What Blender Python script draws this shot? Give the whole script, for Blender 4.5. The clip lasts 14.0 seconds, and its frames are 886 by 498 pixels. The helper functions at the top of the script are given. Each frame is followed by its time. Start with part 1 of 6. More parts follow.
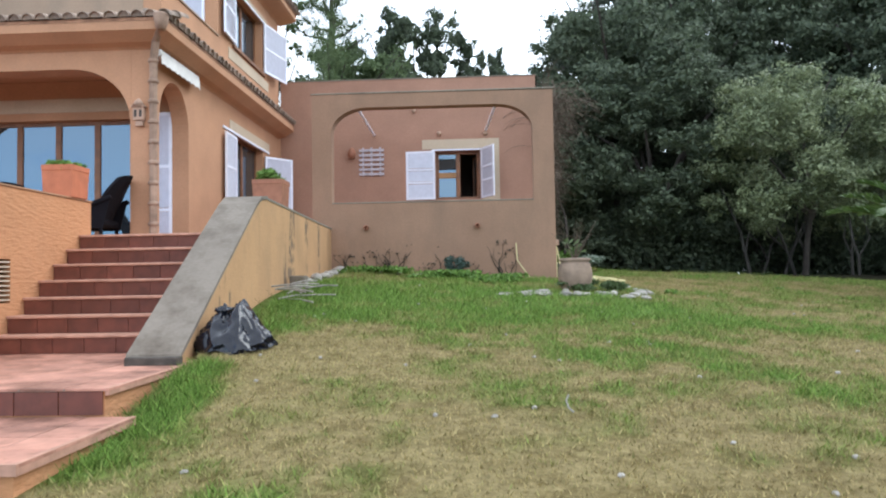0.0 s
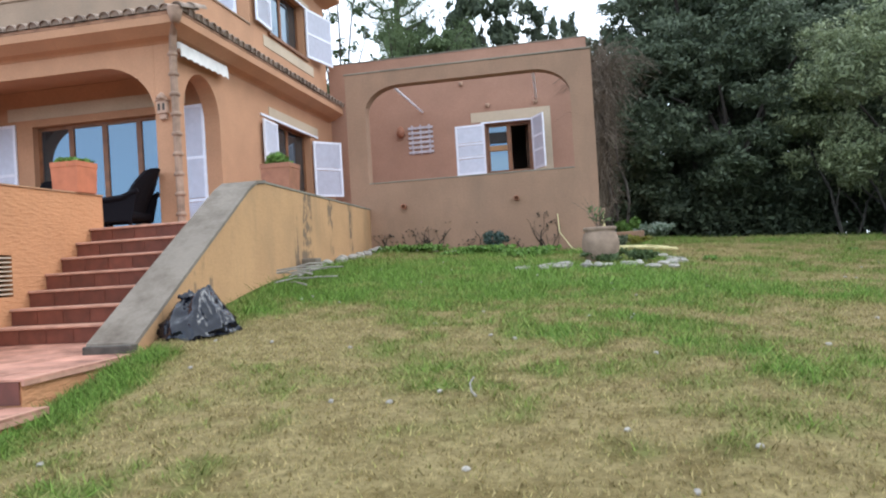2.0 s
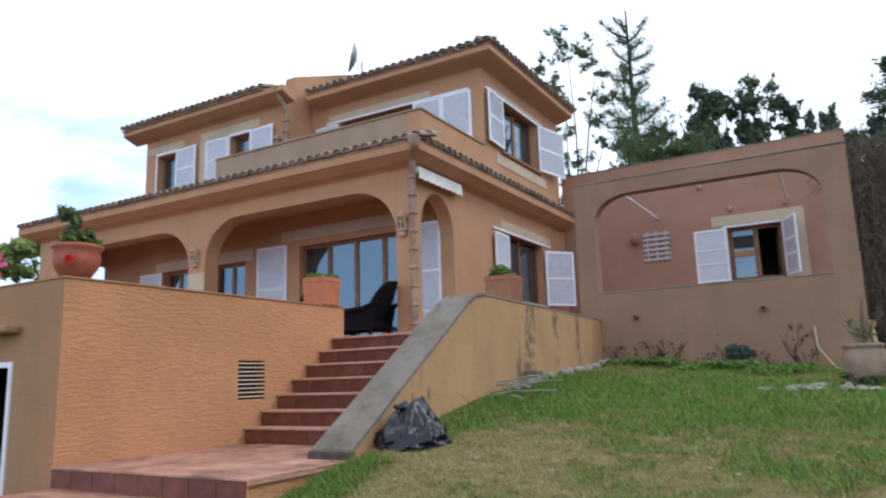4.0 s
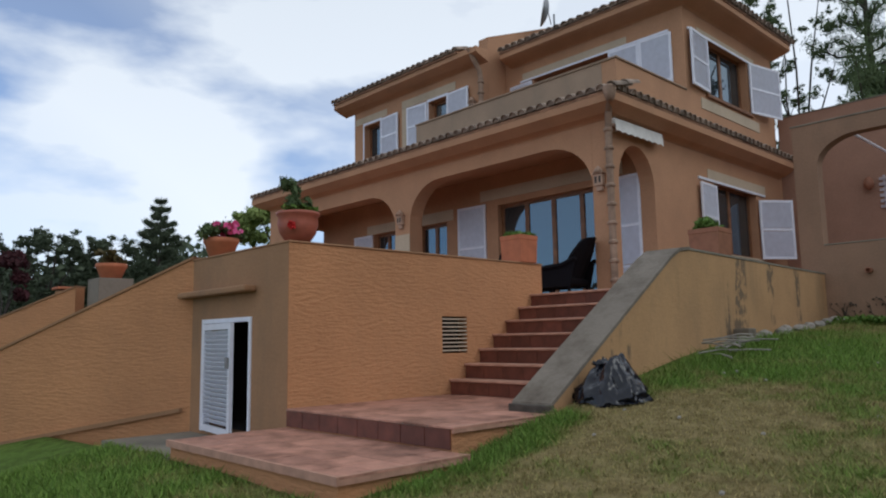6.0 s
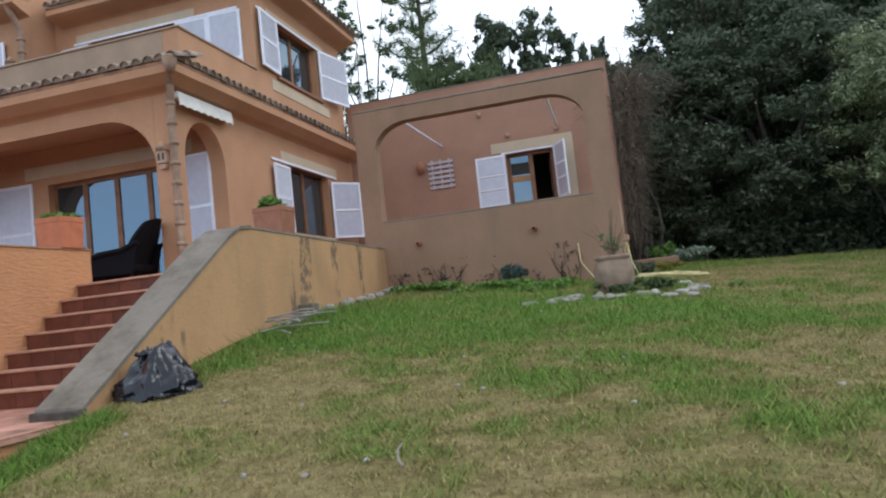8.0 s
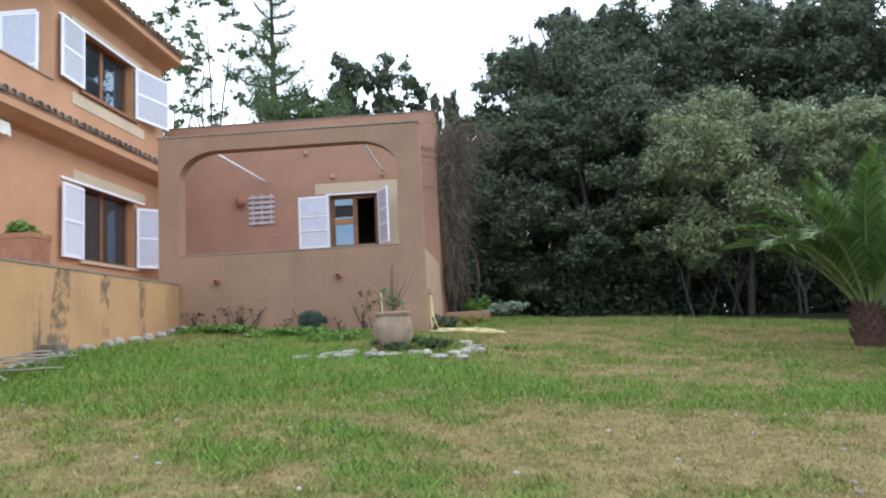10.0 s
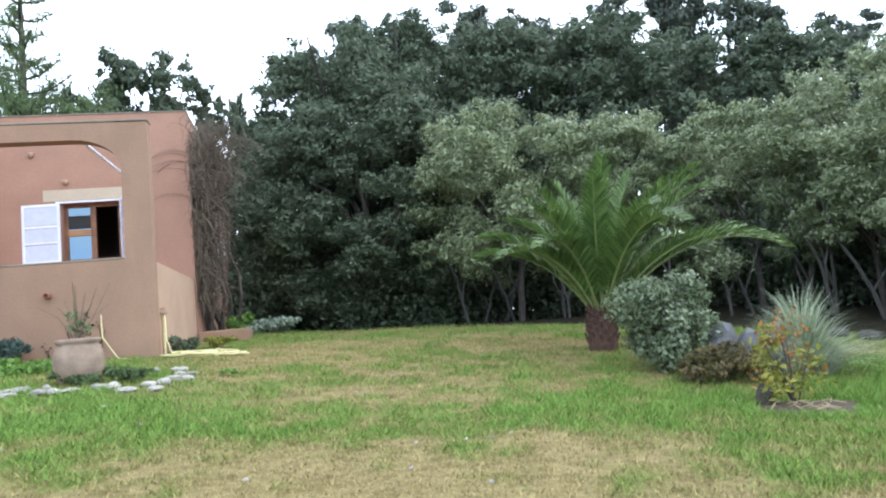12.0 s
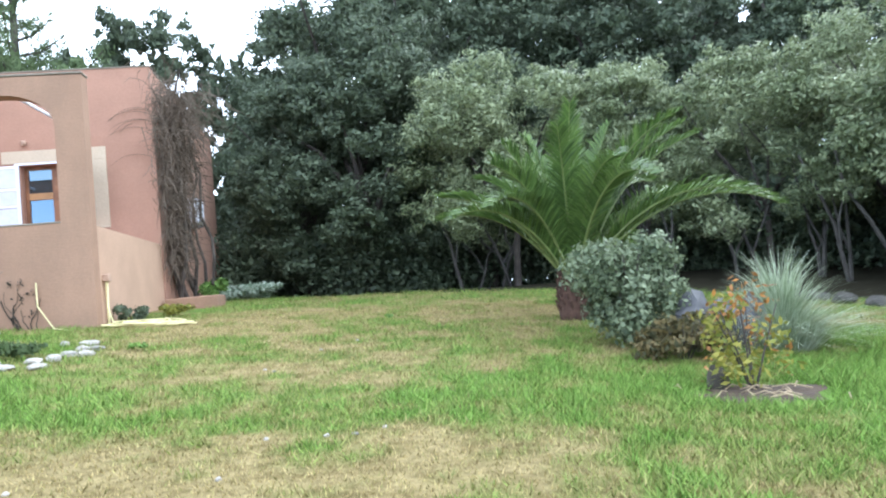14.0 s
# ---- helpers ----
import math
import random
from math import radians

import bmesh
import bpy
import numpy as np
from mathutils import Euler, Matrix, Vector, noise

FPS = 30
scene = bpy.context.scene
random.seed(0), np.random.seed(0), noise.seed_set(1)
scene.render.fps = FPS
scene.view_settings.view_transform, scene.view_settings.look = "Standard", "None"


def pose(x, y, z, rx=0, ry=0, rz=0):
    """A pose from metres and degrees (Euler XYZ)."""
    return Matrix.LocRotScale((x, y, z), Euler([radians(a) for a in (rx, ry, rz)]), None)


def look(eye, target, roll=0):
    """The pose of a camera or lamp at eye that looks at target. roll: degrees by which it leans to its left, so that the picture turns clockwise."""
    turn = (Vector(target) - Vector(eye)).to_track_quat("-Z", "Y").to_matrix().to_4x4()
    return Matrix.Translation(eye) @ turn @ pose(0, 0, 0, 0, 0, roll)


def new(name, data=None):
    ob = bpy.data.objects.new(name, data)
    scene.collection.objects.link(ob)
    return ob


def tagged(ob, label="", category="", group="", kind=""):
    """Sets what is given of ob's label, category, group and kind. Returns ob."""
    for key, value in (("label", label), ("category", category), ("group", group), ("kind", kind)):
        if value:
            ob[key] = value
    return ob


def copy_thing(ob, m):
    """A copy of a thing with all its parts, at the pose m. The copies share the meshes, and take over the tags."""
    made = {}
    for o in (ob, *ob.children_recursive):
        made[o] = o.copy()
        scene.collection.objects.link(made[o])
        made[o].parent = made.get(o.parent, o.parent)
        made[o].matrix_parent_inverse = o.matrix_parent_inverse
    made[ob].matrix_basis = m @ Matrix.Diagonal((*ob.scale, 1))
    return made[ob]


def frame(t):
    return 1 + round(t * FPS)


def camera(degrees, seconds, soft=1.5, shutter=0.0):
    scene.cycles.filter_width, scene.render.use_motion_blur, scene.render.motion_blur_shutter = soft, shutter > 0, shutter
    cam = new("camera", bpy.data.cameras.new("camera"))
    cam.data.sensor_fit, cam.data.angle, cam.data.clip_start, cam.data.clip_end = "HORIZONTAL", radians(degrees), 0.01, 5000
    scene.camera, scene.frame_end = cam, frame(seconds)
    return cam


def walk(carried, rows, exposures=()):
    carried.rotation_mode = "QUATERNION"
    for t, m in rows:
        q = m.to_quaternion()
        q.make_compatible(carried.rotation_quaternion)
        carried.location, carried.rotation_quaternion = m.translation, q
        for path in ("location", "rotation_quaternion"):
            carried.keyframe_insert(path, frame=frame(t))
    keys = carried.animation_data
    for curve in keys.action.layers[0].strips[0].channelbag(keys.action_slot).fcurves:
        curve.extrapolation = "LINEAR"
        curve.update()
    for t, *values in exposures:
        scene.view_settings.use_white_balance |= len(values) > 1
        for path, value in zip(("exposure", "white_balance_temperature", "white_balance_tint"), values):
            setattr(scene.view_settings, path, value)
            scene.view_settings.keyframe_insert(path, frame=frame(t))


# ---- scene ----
cam = camera(63.8, 14.0, soft=2.0, shutter=0.2)
PATH = [
    (0, (0.397, -0.777, 0.663), (0.305, 1.22, 0.746), -1.0),
    (0.5, (0.67, -0.82, 0.565), (0.637, 1.175, 0.692), -4.7),
    (1, (1.027, -0.612, 0.54), (1.096, 1.386, 0.56), -4.6),
    (1.5, (1.273, -0.44, 0.527), (0.975, 1.537, 0.567), -3.9),
    (2, (1.626, -0.291, 0.602), (1.242, 1.671, 0.633), -3.5),
    (2.5, (1.79, -0.141, 0.648), (1.378, 1.815, 0.73), -4.7),
    (3, (1.908, -0.077, 0.653), (1.195, 1.781, 0.85), -1.8),
    (3.5, (1.958, -0.091, 0.681), (1.198, 1.735, 0.975), -0.8),
    (4, (1.915, -0.116, 0.664), (0.923, 1.583, 1.022), -1.7),
    (4.2, (1.89, -0.102, 0.669), (0.806, 1.535, 1.05), -1.2),
    (6.3, (1.994, -0.116, 0.654), (0.547, 1.243, 0.9), -1.0),
    (6.5, (1.999, -0.089, 0.631), (0.632, 1.345, 0.902), -1.6),
    (7, (2.06, 0.002, 0.599), (0.956, 1.651, 0.848), -3.3),
    (7.5, (2.095, 0.225, 0.602), (1.255, 2.03, 0.792), -4.8),
    (8, (2.19, 0.399, 0.599), (1.671, 2.325, 0.74), -6.2),
    (8.2, (2.334, 0.431, 0.593), (1.835, 2.36, 0.772), -6.6),
    (10.3, (3.295, 0.925, 0.727), (3.242, 2.912, 0.955), -4.0),
    (10.5, (3.394, 0.984, 0.705), (3.394, 2.97, 0.944), -5.2),
    (11, (3.698, 1.242, 0.686), (3.927, 3.222, 0.853), -5.9),
    (11.5, (4.008, 1.412, 0.716), (4.401, 3.366, 0.876), -6.7),
    (12, (4.38, 1.544, 0.738), (4.761, 3.497, 0.944), -5.3),
    (12.5, (4.67, 1.745, 0.731), (5.161, 3.669, 0.977), -3.7),
    (13, (4.996, 1.978, 0.742), (5.515, 3.892, 1.003), -6.5),
    (13.5, (5.353, 2.153, 0.727), (5.779, 4.098, 0.913), -4.3),
    (14, (5.628, 2.317, 0.702), (5.914, 4.293, 0.812), -5.5),
]
EXPOSURES = [(t, e, k, 7) for t, e, k in ((0.0, -0.72, 6000), (3.0, -0.74, 6000), (4.2, -1.55, 5920), (6.3, -2.25, 6150), (7.0, -2.2, 6150), (8.0, -1.35, 6050), (10.3, -0.73, 6000), (11.0, -0.64, 5950), (12.5, 0.02, 5720), (14.0, 0.18, 5640))]
walk(cam, [(t, look(eye, target, roll)) for t, eye, target, roll in PATH], EXPOSURES)

# ---- world and light ----
SUN_DIR = Vector((0.75, 0.42, 0.80)).normalized()      # towards the veiled sun, behind the wood
world = bpy.data.worlds.new("sky")
scene.world = world
world.use_nodes = True
wt = world.node_tree
wt.nodes.clear()
w_out = wt.nodes.new("ShaderNodeOutputWorld")
w_bg = wt.nodes.new("ShaderNodeBackground")
w_sky = wt.nodes.new("ShaderNodeTexSky")
w_sky.sky_type, w_sky.sun_disc = "NISHITA", False
w_sky.sun_elevation = math.asin(SUN_DIR.z)
w_sky.sun_rotation = math.atan2(SUN_DIR.x, SUN_DIR.y)
w_co = wt.nodes.new("ShaderNodeTexCoord")
w_map = wt.nodes.new("ShaderNodeMapping")
w_map.inputs["Scale"].default_value = (1.0, 1.0, 2.6)
w_noise = wt.nodes.new("ShaderNodeTexNoise")
w_noise.inputs["Scale"].default_value, w_noise.inputs["Detail"].default_value = 2.6, 7.0
w_ramp = wt.nodes.new("ShaderNodeValToRGB")
w_ramp.color_ramp.elements[0].position, w_ramp.color_ramp.elements[1].position = 0.38, 0.52
w_ramp.color_ramp.elements[0].color = (0.25, 0.25, 0.25, 1)
w_mix = wt.nodes.new("ShaderNodeMix")
w_mix.data_type = "RGBA"
# the cloud veil is brightest round the hidden sun
w_dot = wt.nodes.new("ShaderNodeVectorMath")
w_dot.operation = "DOT_PRODUCT"
w_dot.inputs[1].default_value = SUN_DIR
w_rng = wt.nodes.new("ShaderNodeMapRange")
for sock, v in (("From Min", -0.6), ("From Max", 1.0), ("To Min", 29.0), ("To Max", 31.0)):
    w_rng.inputs[sock].default_value = v
w_tint = wt.nodes.new("ShaderNodeVectorMath")
w_tint.operation = "SCALE"
w_tint.inputs[0].default_value = (0.95, 0.99, 1.065)
wt.links.new(w_co.outputs["Generated"], w_dot.inputs[0])
wt.links.new(w_dot.outputs["Value"], w_rng.inputs["Value"])
wt.links.new(w_rng.outputs["Result"], w_tint.inputs["Scale"])
wt.links.new(w_tint.outputs["Vector"], w_mix.inputs["B"])
wt.links.new(w_co.outputs["Generated"], w_map.inputs["Vector"])
wt.links.new(w_map.outputs["Vector"], w_noise.inputs["Vector"])
wt.links.new(w_noise.outputs["Fac"], w_ramp.inputs["Fac"])
# the veil thins out on the far side from the sun
w_thin = wt.nodes.new("ShaderNodeMapRange")
for sock, v in (("From Min", -0.80), ("From Max", -0.30), ("To Min", 0.25), ("To Max", 1.0)):
    w_thin.inputs[sock].default_value = v
w_veil = wt.nodes.new("ShaderNodeMath")
w_veil.operation = "MULTIPLY"
wt.links.new(w_dot.outputs["Value"], w_thin.inputs["Value"])
wt.links.new(w_thin.outputs["Result"], w_veil.inputs[0])
wt.links.new(w_ramp.outputs["Color"], w_veil.inputs[1])
# and closes to an even white towards it
w_near = wt.nodes.new("ShaderNodeMapRange")
for sock, v in (("From Min", -0.30), ("From Max", 0.08), ("To Min", 0.0), ("To Max", 0.92)):
    w_near.inputs[sock].default_value = v
w_most = wt.nodes.new("ShaderNodeMath")
w_most.operation = "MAXIMUM"
wt.links.new(w_dot.outputs["Value"], w_near.inputs["Value"])
wt.links.new(w_near.outputs["Result"], w_most.inputs[0])
wt.links.new(w_veil.outputs["Value"], w_most.inputs[1])
wt.links.new(w_most.outputs["Value"], w_mix.inputs["Factor"])
w_blue = wt.nodes.new("ShaderNodeVectorMath")
w_blue.operation = "MULTIPLY"
w_blue.inputs[1].default_value = (2.4, 3.3, 4.5)
wt.links.new(w_sky.outputs["Color"], w_blue.inputs[0])
wt.links.new(w_blue.outputs["Vector"], w_mix.inputs["A"])
# haze: brighter towards the horizon than overhead
w_sep = wt.nodes.new("ShaderNodeSeparateXYZ")
w_haze = wt.nodes.new("ShaderNodeMapRange")
for sock, v in (("From Min", 0.05), ("From Max", 0.75), ("To Min", 1.38), ("To Max", 0.88)):
    w_haze.inputs[sock].default_value = v
w_fin = wt.nodes.new("ShaderNodeVectorMath")
w_fin.operation = "SCALE"
wt.links.new(w_co.outputs["Generated"], w_sep.inputs[0])
wt.links.new(w_sep.outputs["Z"], w_haze.inputs["Value"])
wt.links.new(w_mix.outputs["Result"], w_fin.inputs[0])
wt.links.new(w_haze.outputs["Result"], w_fin.inputs["Scale"])
wt.links.new(w_fin.outputs["Vector"], w_bg.inputs["Color"])
wt.links.new(w_bg.outputs["Background"], w_out.inputs["Surface"])
w_bg.inputs["Strength"].default_value = 0.12

sun_data = bpy.data.lights.new("sun", "SUN")
sun_data.energy, sun_data.angle, sun_data.color = 1.75, radians(24), (1.0, 0.97, 0.92)
sun = new("sun", sun_data)
sun.matrix_world = look((30, 30, 40), Vector((30, 30, 40)) - SUN_DIR)

# ---- materials ----


def material(name, rough=0.8, metal=0.0):
    m = bpy.data.materials.new(name)
    m.use_nodes = True
    b = m.node_tree.nodes["Principled BSDF"]
    b.inputs["Roughness"].default_value, b.inputs["Metallic"].default_value = rough, metal
    return m, m.node_tree, b


def tone(nt, fac, stops):
    r = nt.nodes.new("ShaderNodeValToRGB")
    e = r.color_ramp.elements
    while len(e) < len(stops):
        e.new(0.5)
    for n, (p, c) in enumerate(stops):
        e[n].position, e[n].color = p, (*c, 1)
    nt.links.new(fac, r.inputs["Fac"])
    return r.outputs["Color"]


def grain(nt, scale, detail=5.0, stretch=(1, 1, 1), rough=0.55):
    co = nt.nodes.new("ShaderNodeTexCoord")
    mp = nt.nodes.new("ShaderNodeMapping")
    mp.inputs["Scale"].default_value = stretch
    nz = nt.nodes.new("ShaderNodeTexNoise")
    nz.inputs["Scale"].default_value, nz.inputs["Detail"].default_value, nz.inputs["Roughness"].default_value = scale, detail, rough
    nt.links.new(co.outputs["Object"], mp.inputs["Vector"])
    nt.links.new(mp.outputs["Vector"], nz.inputs["Vector"])
    return nz.outputs["Fac"]


def blend(nt, a, b, fac, mode="MIX"):
    m = nt.nodes.new("ShaderNodeMix")
    m.data_type, m.blend_type = "RGBA", mode
    for sock, v in (("A", a), ("B", b), ("Factor", fac)):
        if isinstance(v, (int, float)):
            m.inputs[sock].default_value = v
        elif isinstance(v, tuple):
            m.inputs[sock].default_value = (*v, 1)
        else:
            nt.links.new(v, m.inputs[sock])
    return m.outputs["Result"]


def relief(nt, b, fac, strength, distance=0.01):
    bp = nt.nodes.new("ShaderNodeBump")
    bp.inputs["Strength"].default_value, bp.inputs["Distance"].default_value = strength, distance
    nt.links.new(fac, bp.inputs["Height"])
    nt.links.new(bp.outputs["Normal"], b.inputs["Normal"])


def stucco(name, base, stain, amount=0.5, bump=0.5, depth=0.012):
    m, nt, b = material(name, 0.92)
    dark = tuple(c * 0.82 for c in base)
    col = tone(nt, grain(nt, 1.3, 6), [(0.3, dark), (0.7, base)])
    fine = tone(nt, grain(nt, 28, 4), [(0.25, (0.86, 0.86, 0.86)), (0.75, (1, 1, 1))])
    col = blend(nt, col, fine, 1.0, "MULTIPLY")
    streak = tone(nt, grain(nt, 1.1, 9, (1.3, 1.3, 0.5), 0.72), [(0.48, (0, 0, 0)), (0.72, (amount,) * 3)])
    col = blend(nt, col, stain, streak)
    spots = tone(nt, grain(nt, 2.4, 8, rough=0.7), [(0.56, (0, 0, 0)), (0.80, (amount * 0.55,) * 3)])
    col = blend(nt, col, stain, spots)
    nt.links.new(col, b.inputs["Base Color"])
    relief(nt, b, grain(nt, 17, 6, (0.5, 0.5, 1.9)), bump, depth)
    return m


HOUSE = stucco("house stucco", (0.54, 0.293, 0.165), (0.38, 0.21, 0.125), 0.3, 0.25)
TERRACE = stucco("terrace stucco", (0.60, 0.287, 0.132), (0.41, 0.21, 0.105), 0.45, 0.65, 0.035)
ANNEX = stucco("annex stucco", (0.350, 0.213, 0.138), (0.19, 0.127, 0.086), 0.55, 0.3)
PINK = stucco("pink stucco", (0.415, 0.233, 0.160), (0.335, 0.19, 0.127), 0.3, 0.25)
WEATHERED = stucco("weathered stucco", (0.57, 0.335, 0.160), (0.27, 0.18, 0.10), 0.6, 0.3)
COPING = stucco("mossy coping", (0.28, 0.245, 0.19), (0.10, 0.09, 0.07), 0.8, 0.6)
CEMENT = stucco("grey cement", (0.245, 0.207, 0.165), (0.085, 0.064, 0.044), 1.0, 0.45)
PEACH = stucco("peach stucco", (0.50, 0.325, 0.22), (0.33, 0.22, 0.15), 0.4, 0.3)
# terrace stucco with grime, base darkened to paint in the door wall's shade
GRIMY_SHADED = stucco("grimy shaded stucco", (0.40, 0.218, 0.112), (0.20, 0.13, 0.08), 0.7, 0.3)
PARAPET = stucco("grey peach stucco", (0.42, 0.295, 0.205), (0.24, 0.19, 0.14), 0.7, 0.3)
BEIGE = stucco("beige stone", (0.60, 0.485, 0.355), (0.45, 0.35, 0.23), 0.3, 0.2)


nt = WEATHERED.node_tree
b = nt.nodes["Principled BSDF"]
runs = tone(nt, grain(nt, 1.6, 5, (1.0, 1.3, 0.16), 0.6), [(0.585, (0, 0, 0)), (0.63, (0.75,) * 3)])
broken = tone(nt, grain(nt, 7.0, 6), [(0.42, (0, 0, 0)), (0.56, (1, 1, 1))])
col = blend(nt, b.inputs["Base Color"].links[0].from_socket, (0.085, 0.07, 0.055), blend(nt, runs, broken, 1.0, "MULTIPLY"))
nt.links.new(col, b.inputs["Base Color"])


def plain(name, base, rough=0.6, spread=0.15, scale=9.0, bump=0.1, metal=0.0, vary=0.0):
    m, nt, b = material(name, rough, metal)
    col = tone(nt, grain(nt, scale), [(0.3, tuple(c * (1 - spread) for c in base)), (0.7, tuple(min(1, c * (1 + spread)) for c in base))])
    if vary:
        oi = nt.nodes.new("ShaderNodeObjectInfo")
        col = blend(nt, col, tone(nt, oi.outputs["Random"], [(0, (1 - vary,) * 3), (1, (1, 1, 1))]), 1.0, "MULTIPLY")
    nt.links.new(col, b.inputs["Base Color"])
    relief(nt, b, grain(nt, scale * 6), bump, 0.01)
    return m


WHITE = plain("white paint", (0.78, 0.79, 0.87), 0.45, 0.05)
LOUVRE = plain("white louvre paint", (0.66, 0.68, 0.77), 0.5, 0.06)
RACK = plain("weathered lilac paint", (0.46, 0.41, 0.44), 0.7, 0.2, 14.0, 0.2)
WOOD = plain("brown window wood", (0.20, 0.085, 0.035), 0.5, 0.3, 6.0)
OCHRE_REFLECTION = plain("ochre reflection colour", (0.36, 0.19, 0.075), 0.55, 0.2, 6.0)
TILE = plain("terracotta floor tile", (0.53, 0.265, 0.19), 0.6, 0.18, 5.0, 0.15, 0.0, 0.25)
nt = TILE.node_tree
b = nt.nodes["Principled BSDF"]
geo, nz = nt.nodes.new("ShaderNodeNewGeometry"), nt.nodes.new("ShaderNodeTexNoise")
nz.inputs["Scale"].default_value, nz.inputs["Detail"].default_value, nz.inputs["Roughness"].default_value = 2.2, 8.0, 0.7
nt.links.new(geo.outputs["Position"], nz.inputs["Vector"])
grime = tone(nt, nz.outputs["Fac"], [(0.36, (0.42, 0.38, 0.34)), (0.52, (0.92, 0.90, 0.88)), (0.7, (1.12, 1.12, 1.12))])
nt.links.new(blend(nt, b.inputs["Base Color"].links[0].from_socket, grime, 1.0, "MULTIPLY"), b.inputs["Base Color"])
RISER = plain("glazed red riser", (0.155, 0.047, 0.029), 0.5, 0.3, 7.0, 0.15, 0.0, 0.3)
NOSING = plain("worn nosing", (0.46, 0.25, 0.175), 0.65, 0.2, 8.0, 0.2)
ROOF = plain("weathered roof tile", (0.38, 0.29, 0.225), 0.9, 0.4, 6.0, 0.4, 0.0, 0.45)
ROOF_RED = plain("clay roof tile", (0.32, 0.17, 0.10), 0.9, 0.35, 6.0, 0.4, 0.0, 0.4)
CLAY = plain("terracotta pot", (0.46, 0.15, 0.07), 0.75, 0.15, 7.0, 0.1)
CLAY_BROWN = plain("brown clay planter", (0.30, 0.125, 0.07), 0.7, 0.2, 7.0, 0.1)
CLAY_RED = plain("red brown pot", (0.36, 0.10, 0.06), 0.55, 0.2, 7.0, 0.1)
CLAY_PALE = plain("pale clay pot", (0.42, 0.28, 0.20), 0.85, 0.25, 6.0, 0.3)
CLAY_JAR = plain("weathered grey clay", (0.285, 0.205, 0.150), 0.9, 0.3, 7.0, 0.3)
BLACK = plain("black wicker", (0.006, 0.005, 0.007), 0.85, 0.3, 60.0, 0.5)
BLACK.node_tree.nodes["Principled BSDF"].inputs["Specular IOR Level"].default_value = 0.15
SOIL = plain("soil", (0.065, 0.042, 0.026), 0.95, 0.35, 8.0, 0.6)
STONE = plain("pale stone", (0.37, 0.34, 0.295), 0.9, 0.25, 6.0, 0.5, 0.0, 0.35)
STONE_DARK = plain("lichen stone", (0.085, 0.078, 0.066), 0.9, 0.35, 6.0, 0.5, 0.0, 0.4)
SLATE = plain("slate", (0.085, 0.083, 0.086), 0.6, 0.3, 5.0, 0.4)
BARK = plain("grey bark", (0.058, 0.047, 0.038), 0.95, 0.35, 5.0, 0.8)
STEM = plain("grey stem bark", (0.062, 0.055, 0.046), 0.95, 0.35, 5.0, 0.6)
STALK = plain("dry straw stalk", (0.34, 0.26, 0.16), 0.9, 0.3, 12.0, 0.2)
FOOT = plain("blackened mortar", (0.075, 0.062, 0.05), 0.9, 0.4, 9.0, 0.5)
TWIG = plain("dry twig", (0.125, 0.095, 0.068), 0.95, 0.35, 9.0, 0.4)
SOOT = plain("withered stem", (0.05, 0.042, 0.03), 0.95, 0.35, 9.0, 0.4)
HUSK = plain("palm leaf bases", (0.085, 0.045, 0.03), 0.95, 0.4, 12.0, 0.8)
METAL = plain("grey metal", (0.32, 0.33, 0.34), 0.45, 0.1, 5.0, 0.05, 0.8)
PIPE = plain("clay downpipe", (0.30, 0.20, 0.14), 0.85, 0.35, 5.0, 0.3)
HOSE = plain("yellow hose", (0.70, 0.62, 0.32), 0.5, 0.1)
CANVAS = plain("awning canvas", (0.78, 0.76, 0.72), 0.8, 0.1, 5.0, 0.1)
CURTAIN = plain("curtain", (0.55, 0.50, 0.44), 0.9, 0.1, 5.0, 0.1)
ROOM = plain("room plaster", (0.30, 0.25, 0.21), 0.9, 0.1, 3.0, 0.1)
VOID = plain("dark store wall", (0.05, 0.045, 0.04), 0.9, 0.2, 3.0, 0.1)
PETAL = plain("pink petal", (0.72, 0.10, 0.28), 0.6, 0.25, 30.0, 0.0)
RED = plain("red petal", (0.62, 0.03, 0.03), 0.6, 0.25, 30.0, 0.0)

BAG, nt, b = material("black plastic film", 0.13)
b.inputs["Base Color"].default_value = (0.004, 0.005, 0.011, 1)
b.inputs["Coat Weight"].default_value, b.inputs["Coat Roughness"].default_value = 0.15, 0.04
b.inputs["Specular IOR Level"].default_value = 0.4
co, crease = nt.nodes.new("ShaderNodeTexCoord"), nt.nodes.new("ShaderNodeTexNoise")
crease.inputs["Scale"].default_value, crease.inputs["Detail"].default_value, crease.inputs["Distortion"].default_value = 13.0, 6.0, 1.6
nt.links.new(co.outputs["Object"], crease.inputs["Vector"])
relief(nt, b, crease.outputs["Fac"], 0.35, 0.012)

GLASS, nt, b = material("window glass", 0.02)
b.inputs["Base Color"].default_value = (0.03, 0.035, 0.04, 1)
b.inputs["Specular IOR Level"].default_value = 0.9
b.inputs["IOR"].default_value = 1.95
b.inputs["Specular Tint"].default_value = (0.60, 0.82, 1.0, 1)
b.inputs["Alpha"].default_value = 0.86


